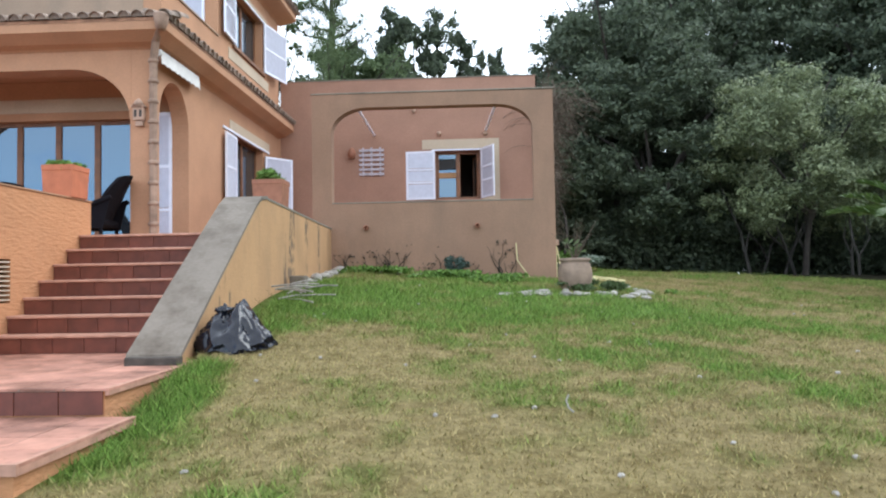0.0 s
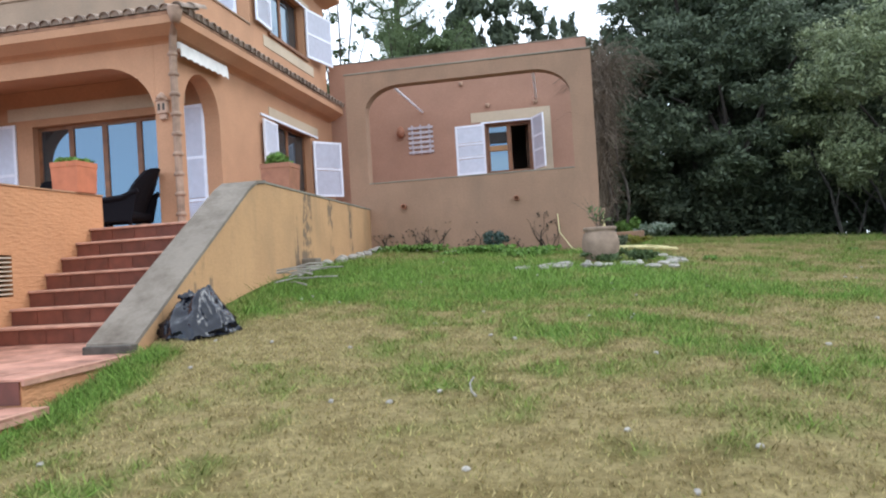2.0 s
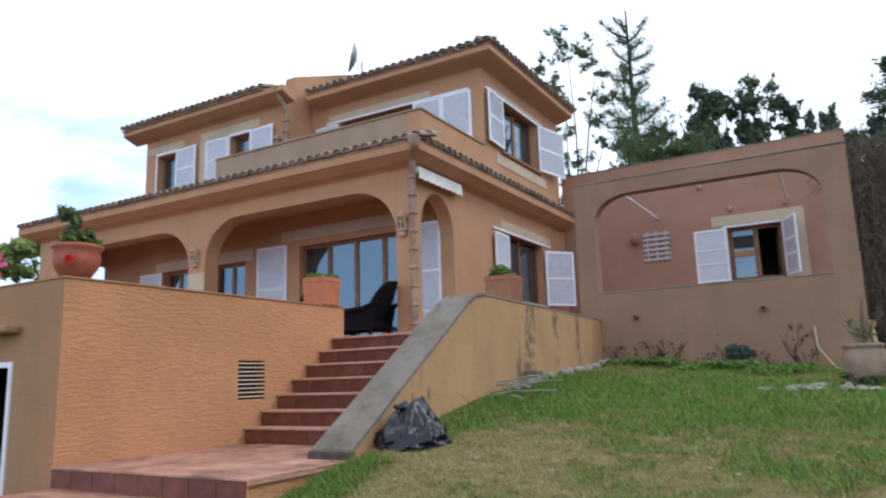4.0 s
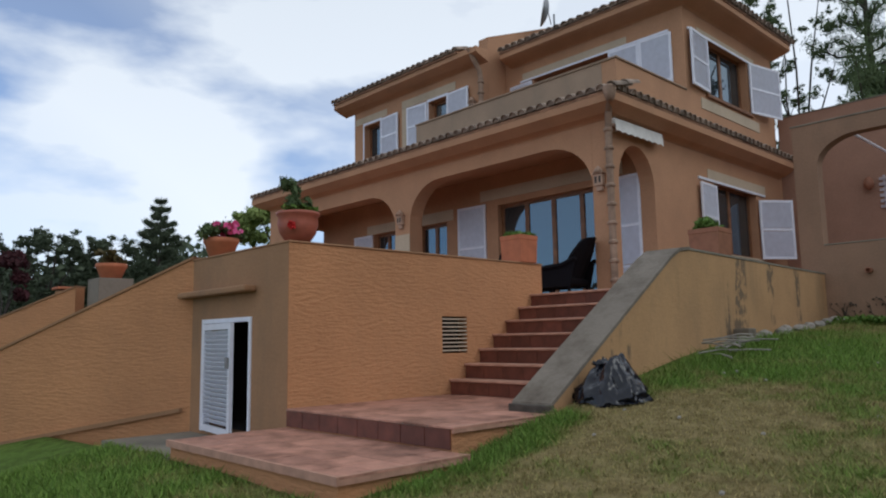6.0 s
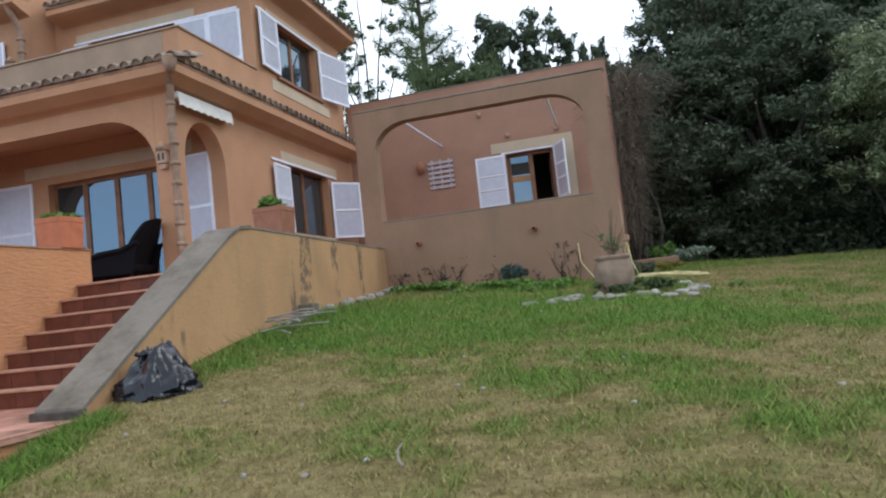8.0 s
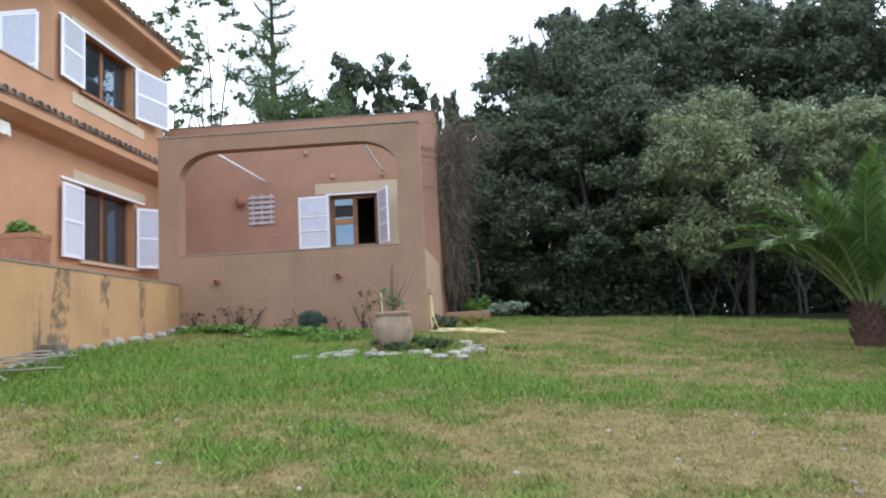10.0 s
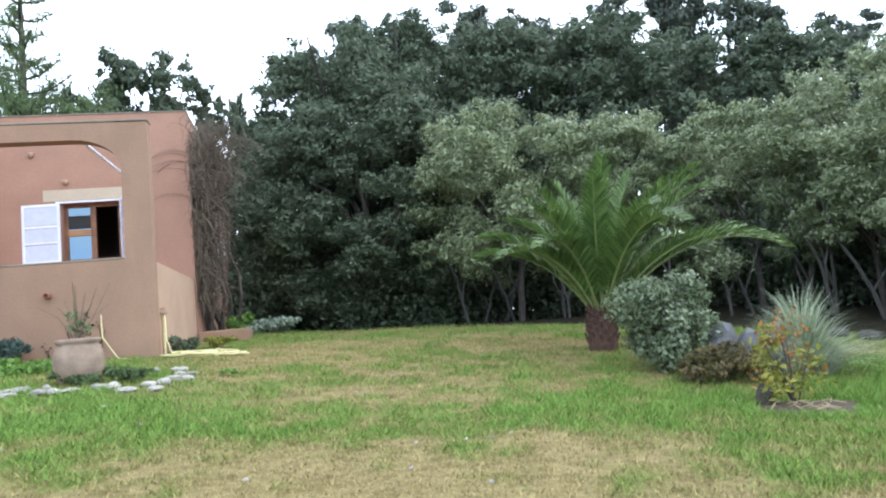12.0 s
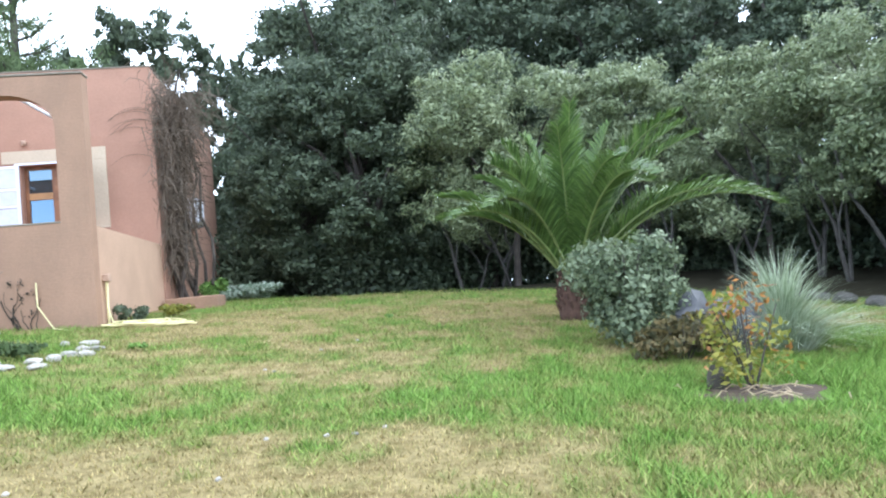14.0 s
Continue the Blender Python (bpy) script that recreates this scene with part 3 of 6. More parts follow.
for row in ((XL, 20.0, 0.3, XS, 20.3, 4.6), (-14.62, 20.0, 4.604, -9.5, 20.3, 7.6), (XS - 0.3, 17.454, 0.3, XS, 19.996, 4.5), (-9.49, 17.15, 4.604, XS - 0.304, 17.45, 7.68)):
    part("wall", boxes(row), HOUSE, house)
for row in ((XL + 0.31, YF + 0.37, 4.36, XS - 0.31, YB + 0.30, 4.58), (XL + 0.31, YB + 0.304, 4.36, XS - 0.31, 19.99, 4.6)):
    part("floor_slab", boxes(row), HOUSE, house, "plastered ceiling slab")
part("floor_slab", boxes((XL + 0.31, 13.06, 1.1, XS - 0.31, 19.99, 1.25)), TILE, house)
for row in ((XL + 0.31, 15.6, 1.26, XS - 0.8, 15.7, 4.35), (-14.3, 15.6, 4.61, XS - 0.8, 15.7, 7.3)):
    part("room_partition", boxes(row), ROOM, house)
parapet = part("parapet", slab([(-10.06, 4.6), (XS - 0.304, 4.6), (XS - 0.304, 5.58), (-10.06, 5.58)], [], "y", 10.5, 10.72), PARAPET, house)
part("coping", boxes((-10.08, 10.47, 5.582, XS + 0.03, 10.75, 5.615), (XS - 0.32, 10.75, 5.582, XS + 0.03, YB - 0.01, 5.615), bevel=0.008), PARAPET, parapet, "weathered parapet top")
part("parapet", slab([(10.72, 4.6), (12.098, 4.6), (12.098, 5.58), (10.72, 5.58)], [], "x", -10.06, -9.86), HOUSE, house)


def cornice(points, inner, ztop, zwall, mat=HOUSE):
    """A coved eave along a path of plan points (outer edge) and the matching inner points on the wall."""
    bm = bmesh.new()
    prof = [(0.0, zwall), (0.12, zwall + 0.03), (0.45, zwall + 0.07), (0.86, ztop - 0.16), (1.0, ztop - 0.13), (1.0, ztop), (0.0, ztop)]
    rings = [[bm.verts.new((i[0] + (o[0] - i[0]) * k, i[1] + (o[1] - i[1]) * k, z)) for k, z in prof] for o, i in zip(points, inner)]
    for a, c in zip(rings, rings[1:]):
        for k in range(len(prof)):
            bm.faces.new((a[k], a[(k + 1) % len(prof)], c[(k + 1) % len(prof)], c[k]))
    bm.faces.new(rings[0])
    bm.faces.new(rings[-1])
    return bm


EO = 0.40
part("eave", cornice([(XL - EO, 9.72), (XS + EO, 9.72), (XS + EO, 17.44)], [(XL - 0.004, YF - 0.004), (XS + 0.004, YF - 0.004), (XS + 0.004, 17.44)], 4.68, 4.36), HOUSE, house)
part("eave", cornice([(-9.3, YB - 0.44), (XS + 0.44, YB - 0.44), (XS + 0.44, 17.6)], [(-9.3, YB - 0.004), (XS + 0.004, YB - 0.004), (XS + 0.004, 17.6)], 7.66, 7.38), HOUSE, house)
part("eave", cornice([(-15.06, 11.66), (-9.2, 11.66)], [(-15.06, 12.096), (-9.2, 12.096)], 7.60, 7.3), HOUSE, house)

# barrel tiles: each tile of the eaves is a piece, the slopes behind them are joined ridges


def barrel(length, r0, r1, seg=6, thick=0.014):
    bm = bmesh.new()
    rows = []
    for y, r in ((0.0, r0), (length, r1)):
        for q in (r, r - thick):
            rows.append([bm.verts.new((q * math.cos(math.pi * k / seg), y, q * math.sin(math.pi * k / seg))) for k in range(seg + 1)])
    o0, i0, o1, i1 = rows
    for k in range(seg):
        bm.faces.new((o0[k], o0[k + 1], o1[k + 1], o1[k]))
        bm.faces.new((i0[k], i1[k], i1[k + 1], i0[k + 1]))
        bm.faces.new((o0[k], i0[k], i0[k + 1], o0[k + 1]))
    # mortar that stops the lower end
    bm.faces.new([bm.verts.new((0.95 * (r0 - thick) * math.cos(math.pi * k / seg), 0.03, 0.95 * (r0 - thick) * math.sin(math.pi * k / seg))) for k in range(seg + 1)])
    return bm


tile_mesh = mesh_of("roof_tile", barrel(0.46, 0.098, 0.08))
tile_mesh.materials.append(ROOF)


def eave_row(roof, start, step, count, facing, slope, rows=1, rng=None):
    """Tiles along an eave. facing: turn about z; 0 looks to -y."""
    for n in range(count):
        for r in range(rows):
            base = Vector(start) + Vector(step) * n
            m = Matrix.Translation(base) @ pose(0, 0, 0, 0, 0, facing) @ pose(0, 0, 0, slope, 0, 0) @ Matrix.Translation((random.uniform(-0.008, 0.008), 0.40 * r + random.uniform(-0.015, 0.015), 0.012 * r)) @ pose(0, 0, 0, 0, 0, random.uniform(-2, 2))
            t = new("roof_tile", tile_mesh)
            t.parent = roof
            t.matrix_parent_inverse = Matrix.Identity(4)
            t.matrix_basis = m


def ridges(start, step, count, run, seg=4, r=0.085):
    """Joined rows of cover tiles up a slope: from start along step, each running by the vector run."""
    bm = bmesh.new()
    run, step = Vector(run), Vector(step)
    side, up = step.normalized(), step.cross(run).normalized()
    if up.z < 0:
        up = -up
    for n in range(count):
        p = Vector(start) + step * n
        a = [bm.verts.new(p + r * (math.cos(math.pi * k / seg) * side + math.sin(math.pi * k / seg) * up)) for k in range(seg + 1)]
        c = [bm.verts.new(v.co + run) for v in a]
        for k in range(seg):
            bm.faces.new((a[k], a[k + 1], c[k + 1], c[k]))
    return bm


def slope_slab(pts, thick=0.05):
    bm = bmesh.new()
    top = [bm.verts.new(p) for p in pts]
    low = [bm.verts.new((p[0], p[1], p[2] - thick)) for p in pts]
    bm.faces.new(top)
    bm.faces.new(low)
    for i in range(len(pts)):
        j = (i + 1) % len(pts)
        bm.faces.new((top[i], top[j], low[j], low[i]))
    return bm


porch_roof = part("roof", slope_slab([(XL - EO, 9.72, 4.735), (XS + EO, 9.72, 4.735), (XS - 0.05, 10.49, 4.95), (XL - EO, 10.49, 4.95)]), ROOF_RED, house, "narrow tiled eave roof")
eave_row(porch_roof, (XL - EO + 0.1, 9.66, 4.735), (0.214, 0, 0), 57, 0, 15.5, 2)
for row in ((XL + 0.02, 10.725, 4.585, XS - 0.31, 12.09, 4.70), (-9.49, 12.094, 4.585, XS - 0.31, YB + 0.29, 4.70)):
    part("upper_floor", boxes(row), TILE, house, "tiled upper terrace floor")
side_roof = part("roof", slope_slab([(XS + EO, 9.72, 4.735), (XS + EO, 17.44, 4.735), (XS + 0.006, 17.44, 4.86), (XS + 0.006, 10.12, 4.86)]), ROOF_RED, house)
eave_row(side_roof, (XS + EO + 0.05, 9.86, 4.735), (0, 0.214, 0), 36, 90, 15.5, 1)
z0 = 7.70
main_roof = part("roof", slope_slab([(-9.3, YB - 0.46, z0), (XS + 0.46, YB - 0.46, z0), (-7.0, 15.3, z0 + 1.0), (-9.3, 15.3, z0 + 1.0)]), ROOF_RED, house, "hipped roof of weathered clay tiles")
eave_row(main_roof, (-9.2, YB - 0.52, z0), (0.214, 0, 0), 24, 0, 22, 1)
part("roof_ridges", ridges((-9.2, YB - 0.1, z0 + 0.17), (0.214, 0, 0), 11, (0, 2.3, 0.84)), ROOF, main_roof)
hip = part("roof", slope_slab([(XS + 0.46, YB - 0.46, z0), (XS + 0.46, 17.62, z0), (-7.0, 15.4, z0 + 1.0), (-7.0, 15.3, z0 + 1.0)]), ROOF_RED, house)
eave_row(hip, (XS + 0.52, YB - 0.36, z0), (0, 0.214, 0), 24, 90, 22, 1)
part("roof", slope_slab([(XS + 0.46, 17.62, z0), (-9.3, 17.62, z0), (-9.3, 15.4, z0 + 1.0), (-7.0, 15.4, z0 + 1.0)]), ROOF_RED, house)
wing_roof = part("roof", slope_slab([(-15.08, 11.62, 7.64), (-9.81, 11.62, 7.64), (-9.81, 16.0, 9.25), (-15.08, 16.0, 9.25)]), ROOF_RED, house, "pitched roof of weathered clay tiles")
eave_row(wing_roof, (-14.98, 11.56, 7.64), (0.214, 0, 0), 25, 0, 19.5, 1)
part("roof_ridges", ridges((-14.98, 11.98, 7.78), (0.214, 0, 0), 24, (0, 4.0, 1.47)), ROOF, wing_roof)
part("roof", slope_slab([(-9.81, 16.0, 9.25), (-9.81, 20.4, 7.64), (-15.08, 20.4, 7.64), (-15.08, 16.0, 9.25)]), ROOF_RED, house)

# windows and shutters


def window(parent, axis, p, a0, z0, a1, z1, mulls=1, inset=0.16, sign=1, curtain=True, rails=0, open_sash=-1):
    """A wooden window in an opening. p: the wall's outer face; sign: which way the room lies."""
    def bx(b0, c0, b1, c1, d0, d1):
        return (p + sign * d0, b0, c0, p + sign * d1, b1, c1) if axis == "x" else (b0, p + sign * d0, c0, b1, p + sign * d1, c1)
    fr = 0.07
    ring = slab(rect(a0 + 0.002, z0 + 0.002, a1 - 0.002, z1 - 0.002), [rect(a0 + fr, z0 + fr, a1 - fr, z1 - fr)], axis, p + sign * inset, p + sign * (inset + 0.07))
    w = part("window", ring, WOOD, parent, "brown wooden window")
    step = (a1 - a0) / (mulls + 1)
    for n in range(mulls):
        c = a0 + step * (n + 1)
        part("mullion", boxes(bx(c - 0.055, z0 + fr, c + 0.055, z1 - fr, inset + 0.004, inset + 0.066), bevel=0.006), WOOD, w)
    for n in range(rails):
        c = z0 + (z1 - z0) * (n + 1) / (rails + 1)
        part("glazing_bar", boxes(bx(a0 + fr, c - 0.03, a1 - fr, c + 0.03, inset + 0.01, inset + 0.05), bevel=0.005), WOOD, w)
    for n in range(mulls + 1):
        if n == open_sash:
            continue
        l, r = a0 + step * n + 0.06, a0 + step * (n + 1) - 0.06
        g = part("pane", boxes(bx(l, z0 + 0.066, r, z1 - 0.066, inset + 0.03, inset + 0.038)), GLASS, w)
        g.visible_shadow = False
    if curtain:
        for s, e in ((a0 + 0.1, a0 + 0.42), (a1 - 0.42, a1 - 0.1)):
            bm = bmesh.new()
            k = 14
            vs = []
            for i in range(k + 1):
                b = s + (e - s) * i / k
                d = inset + 0.2 + 0.03 * math.sin(i * 1.9)
                vs.append([bm.verts.new((p + sign * d, b, z) if axis == "x" else (b, p + sign * d, z)) for z in (z0 + 0.05, z1 - 0.02)])
            for q, r in zip(vs, vs[1:]):
                bm.faces.new((q[0], r[0], r[1], q[1]))
            ob = part("curtain", bm, CURTAIN, w, "pale curtain")
            ob.modifiers.new("thick", "SOLIDIFY").thickness = 0.008
    return w


def shutter(parent, hinge, width, z0, z1, angle, rails=(0.5,), name="shutter"):
    """A louvred leaf that hangs at hinge (x, y) and reaches out along angle (degrees in plan)."""
    m = Matrix.Translation((hinge[0], hinge[1], 0)) @ pose(0, 0, 0, 0, 0, angle)
    st, th = 0.055, 0.035
    h = z1 - z0
    cuts = [z0 + st / 2, *[z0 + h * r for r in rails], z1 - st / 2]
    holes = [rect(st, a + st / 2, width - st, c - st / 2) for a, c in zip(cuts, cuts[1:])]
    bm = slab(rect(0, z0, width, z1), holes, "y", -th / 2, th / 2)
    bmesh.ops.transform(bm, matrix=m, verts=bm.verts)
    leaf = part(name, bm, WHITE, parent, "white painted louvred shutter")
    bm = bmesh.new()
    n = max(6, int(h / 0.041))
    for k in range(n):
        z = z0 + st + (h - 2 * st) * (k + 0.5) / n
        if any(abs(z - (z0 + h * r)) < st * 0.45 for r in rails):
            continue
        box(bm, st - 0.004, -0.004, -0.021, width - st + 0.004, 0.004, 0.021, 0, m @ Matrix.Translation((0, 0, z)) @ pose(0, 0, 0, 22, 0, 0))
    part("louvres", bm, LOUVRE, leaf)
    return leaf


def trim(parent, row, mat=BEIGE, name="lintel", label="pale stone lintel"):
    return part(name, boxes(row, bevel=0.006), mat, parent, label)


window(house, "x", XS, 14.0, 2.33, 16.05, 3.85, 1, 0.17, -1)
trim(house, (XS - 0.02, 13.72, 3.855, XS + 0.015, 16.55, 4.06))
trim(house, (XS - 0.1, 13.9, 2.26, XS + 0.05, 16.15, 2.325), BEIGE, "sill", "pale stone window sill")
part("head_rail", boxes((XS - 0.02, 13.3, 3.80, XS + 0.03, 16.5, 3.85)), WHITE, house, "white shutter rail")
shutter(house, (XS + 0.06, 13.98), 0.72, 2.33, 3.72, -88)
shutter(house, (XS + 0.05, 16.06), 0.80, 2.33, 3.68, 52)
window(house, "x", XS, 14.02, 5.72, 16.02, 6.98, 1, 0.17, -1)
trim(house, (XS - 0.02, 13.62, 6.985, XS + 0.015, 16.42, 7.10))
trim(house, (XS - 0.02, 13.66, 5.34, XS + 0.015, 16.5, 5.58), BEIGE, "sill_band", "pale stone band under the window")
trim(house, (XS - 0.1, 13.9, 5.63, XS + 0.06, 16.15, 5.70), WOOD, "sill", "wooden sill")
part("head_rail", boxes((XS + 0.016, 13.2, 6.93, XS + 0.04, 16.45, 6.98)), WHITE, house, "white shutter rail")
shutter(house, (XS + 0.05, 14.0), 0.84, 5.72, 6.93, -86)
shutter(house, (XS + 0.05, 16.04), 1.15, 5.72, 6.93, 78)
# porch back wall
window(house, "y", PB, -8.67, FLOOR, -5.75, 3.65, 3, 0.14, 1)
trim(house, (-9.2, PB - 0.015, 3.79, -5.4, PB + 0.02, 4.04))
shutter(house, (-9.02, PB - 0.03), 0.86, FLOOR + 0.03, 3.72, 183, (0.28, 0.6))
shutter(house, (-5.72, PB - 0.05), 0.74, FLOOR + 0.03, 3.72, -4, (0.28, 0.6))
window(house, "y", PB, -11.37, FLOOR, -10.34, 3.49, 1, 0.14, 1, False)
trim(house, (-11.7, PB - 0.015, 3.5, -10.1, PB + 0.02, 3.77))
window(house, "y", PB, -13.2, 1.9, -12.27, 3.51, 1, 0.14, 1, False)
trim(house, (-13.5, PB - 0.015, 3.52, -12.0, PB + 0.02, 3.76))
shutter(house, (-13.23, PB - 0.03), 0.77, 1.9, 3.50, 183)
# upper front
window(house, "y", YB, -8.6, 4.85, -6.45, 6.93, 2, 0.18, 1)
trim(house, (-8.95, YB - 0.015, 6.985, -6.0, YB + 0.02, 7.16))
part("head_rail", boxes((-9.0, YB - 0.035, 6.935, -5.0, YB - 0.006, 6.98)), WHITE, house, "white shutter rail")
shutter(house, (-6.44, YB - 0.05), 0.74, 4.9, 6.92, 2)
shutter(house, (-5.68, YB - 0.05), 0.74, 4.9, 6.92, 2)
shutter(house, (-8.62, YB - 0.05), 0.72, 4.9, 6.90, 178)
# wing
for a0, a1, left, right in ((-11.37, -10.68, True, True), (-14.15, -13.39, False, True)):
    window(house, "y", 12.1, a0, 5.75, a1, 6.85, 0, 0.2, 1, False)
    part("reveal", slab([(a0 - 0.05, 5.7), (a0 - 0.002, 5.7), (a0 - 0.002, 6.855), (a1 + 0.002, 6.855), (a1 + 0.002, 5.7), (a1 + 0.05, 5.7), (a1 + 0.05, 6.92), (a0 - 0.05, 6.92)], [], "y", 12.085, 12.098), WHITE, house, "white window frame")
    if left:
        shutter(house, (a0 - 0.04, 12.06), 0.76, 5.75, 6.87, 183)
    shutter(house, (a1 + 0.04, 12.06), 0.80, 5.75, 6.87, -3)
trim(house, (-12.45, 12.085, 6.925, -10.35, 12.118, 7.14))
trim(house, (-12.45, 12.085, 5.7, -12.25, 12.118, 6.92), BEIGE, "jamb", "pale stone jamb")
trim(house, (-14.55, 12.085, 6.925, -13.1, 12.118, 7.12))

# downpipe of stacked clay collars, wall lanterns, awning
pipe = part("downpipe", sweep([(XS + 0.09, 10.02, 1.3), (XS + 0.09, 10.02, 4.15), (XS + 0.16, 9.95, 4.45), (XS + 0.33, 9.72, 4.62)], 0.062, 10), PIPE, house, "clay downpipe with ringed joints")
for n in range(9):
    part("collar", lathe([(0.062, 0), (0.082, 0.01), (0.082, 0.05), (0.062, 0.07)], (XS + 0.09, 10.02, 1.55 + 0.32 * n), 12), PIPE, pipe)
part("hopper", lathe([(0.06, 0), (0.09, 0.08), (0.12, 0.22), (0.11, 0.25)], (XS + 0.36, 9.70, 4.52), 12), PIPE, pipe)


wing_pipe = part("downpipe", sweep([(-9.44, 11.66, 7.62), (-9.42, 11.80, 7.36), (-9.40, 11.98, 7.12), (-9.40, 12.02, 6.9), (-9.40, 12.02, 5.6)], 0.062, 10), PIPE, house, "clay downpipe with ringed joints")
for n in range(5):
    part("collar", lathe([(0.062, 0), (0.085, 0.01), (0.085, 0.05), (0.062, 0.07)], (-9.40, 12.02, 5.72 + 0.27 * n), 12), PIPE, wing_pipe)


def lantern(at, face):
    x, y, z = at
    t = part("wall_lantern", boxes((x - 0.085, y - 0.10, z, x + 0.085, y - 0.004, z + 0.20), (x - 0.11, y - 0.12, z + 0.20, x + 0.11, y - 0.004, z + 0.225), (x - 0.06, y - 0.07, z - 0.09, x + 0.06, y - 0.004, z), bevel=0.008), CLAY_PALE, house, "clay wall lantern with two slots")
    for s in (-0.04, 0.04):
        part("slot", boxes((x + s - 0.02, y - 0.104, z + 0.05, x + s + 0.02, y - 0.098, z + 0.16)), VOID, t)
    part("cap", lathe([(0.1, 0), (0.06, 0.07), (0.01, 0.12)], (x, y - 0.07, z + 0.225), 8), CLAY_PALE, t)


lantern((-4.83, YF, 3.22), 0)
lantern((-10.12, YF, 3.22), 0)
lantern((-9.72, 12.1, 6.2), 0)
aw = part("awning", boxes((XS + 0.02, 10.12, 4.26, XS + 0.16, 11.72, 4.38), bevel=0.03), CANVAS, house, "rolled white canvas awning over the side arch")
bm = bmesh.new()
k = 48
cols = []
for i in range(k + 1):
    y = 10.14 + 1.56 * i / k
    cols.append([bm.verts.new((XS + 0.165, y, 4.30)), bm.verts.new((XS + 0.175, y, 4.13 + 0.03 * abs(math.sin(i * math.pi / 6)))), bm.verts.new((XS + 0.168, y, 4.13 + 0.03 * abs(math.sin(i * math.pi / 6)))), bm.verts.new((XS + 0.158, y, 4.30))])
for a, c in zip(cols, cols[1:]):
    for q in range(4):
        bm.faces.new((a[q], a[(q + 1) % 4], c[(q + 1) % 4], c[q]))
part("valance", bm, CANVAS, aw)
# white glazed tile on the middle pillar
part("pillar_patch", boxes((-10.36, YF - 0.012, 2.0, -9.86, YF - 0.002, 3.0)), BEIGE, house, "pale patch of plaster on the pillar")

dish = thing("satellite_dish", (-9.0, 14.5, 8.2), "grey satellite dish on the tiled roof", "satellite dish")
bm = lathe([(0.02, 0), (0.2, 0.03), (0.34, 0.09), (0.42, 0.15), (0.41, 0.16), (0.33, 0.11), (0.02, 0.02)], (0, 0, 0), 24)
bmesh.ops.transform(bm, matrix=Matrix.Translation((-9.05, 14.35, 9.25)) @ pose(0, 0, 0, 78, 0, -50), verts=bm.verts)
part("reflector", bm, METAL, dish)
part("mast", sweep([(-9.0, 14.5, 8.05), (-9.0, 14.5, 9.2)], 0.025, 8), METAL, dish)
part("arm", sweep([(-9.03, 14.4, 8.9), (-8.8, 14.0, 9.0), (-8.75, 13.95, 9.2)], 0.014, 6), METAL, dish)

# ---- annex with its open arched screen ----
annex = thing("annex", (0, 15.5, 0.6), "flat roofed pink stucco annex with an arched garden screen", "annex building")
screen = part("screen_wall", slab([(-2.90, 0.1), (2.0, 0.1), (2.0, 4.44), (-2.90, 4.46)], [arch(-2.5, 2.21, 1.58, 4.17, 0.72, 0.5)], "y", 13.5, 13.76), ANNEX, annex, "weathered stucco screen wall with a wide arched opening")
part("coping", boxes((-2.92, 13.485, 4.452, 2.015, 13.775, 4.485), bevel=0.01), COPING, screen, "stained wall top")
part("ledge", boxes((-2.498, 13.488, 2.212, 1.578, 13.772, 2.235), bevel=0.006), COPING, screen, "stained ledge of the opening")
part("low_wall", boxes((1.76, 13.764, 0.1, 1.998, 17.616, 2.16)), PEACH, annex, "low peach stucco wall")
win_annex = rect(-0.60, 2.72, 0.55, 3.98)
part("wall", slab(rect(XS + 0.004, 0.1, 2.02, 5.90), [win_annex], "y", 17.62, 17.90), PINK, annex)
part("wall", slab(rect(17.904, 0.1, 24.5, 5.86), [], "x", 2.02, 1.74), PINK, annex)
for row in ((-4.67, 24.2, 0.1, 1.735, 24.5, 5.86), (-4.67, 17.904, 0.1, -4.4, 24.195, 5.86)):
    part("wall", boxes(row), PINK, annex)
part("roof", boxes((-4.39, 17.91, 5.3, 1.73, 24.19, 5.5)), CEMENT, annex)
part("coping", boxes((XS + 0.004, 17.60, 5.902, 2.04, 17.92, 5.93), (1.72, 17.92, 5.862, 2.04, 24.5, 5.9), bevel=0.01), COPING, annex, "stained parapet top")
part("patio_floor", boxes((-2.94, 13.77, 1.1, 1.75, 17.61, 1.258)), TILE, annex)
part("room_wall", boxes((-4.3, 21.5, 1.0, 1.7, 21.6, 5.2)), ROOM, annex)
aw_win = window(annex, "y", 17.62, -0.60, 2.72, 0.55, 3.98, 1, 0.16, 1, False, 0, 1)
# added ochre bar that imitates a reflected band across the left pane
part("reflection_band", boxes((-0.53, 17.775, 3.29, -0.08, 17.83, 3.43), bevel=0.008), OCHRE_REFLECTION, aw_win, "ochre band standing in for a reflection in the pane")
sm = Matrix.Translation((0.48, 17.86, 0)) @ pose(0, 0, 0, 0, 0, 102)
bm = slab(rect(0, 2.80, 0.48, 3.90), [rect(0.05, 2.86, 0.43, 3.84)], "y", -0.02, 0.02)
bmesh.ops.transform(bm, matrix=sm, verts=bm.verts)
sash = part("open_sash", bm, WOOD, aw_win, "wooden casement opened inwards")
bm = bmesh.new()
box(bm, 0.045, -0.004, 2.855, 0.435, 0.004, 3.845, 0, sm)
part("pane", bm, GLASS, sash).visible_shadow = False
shutter(annex, (-0.62, 17.57), 0.76, 2.72, 3.98, 176, (0.35, 0.62))
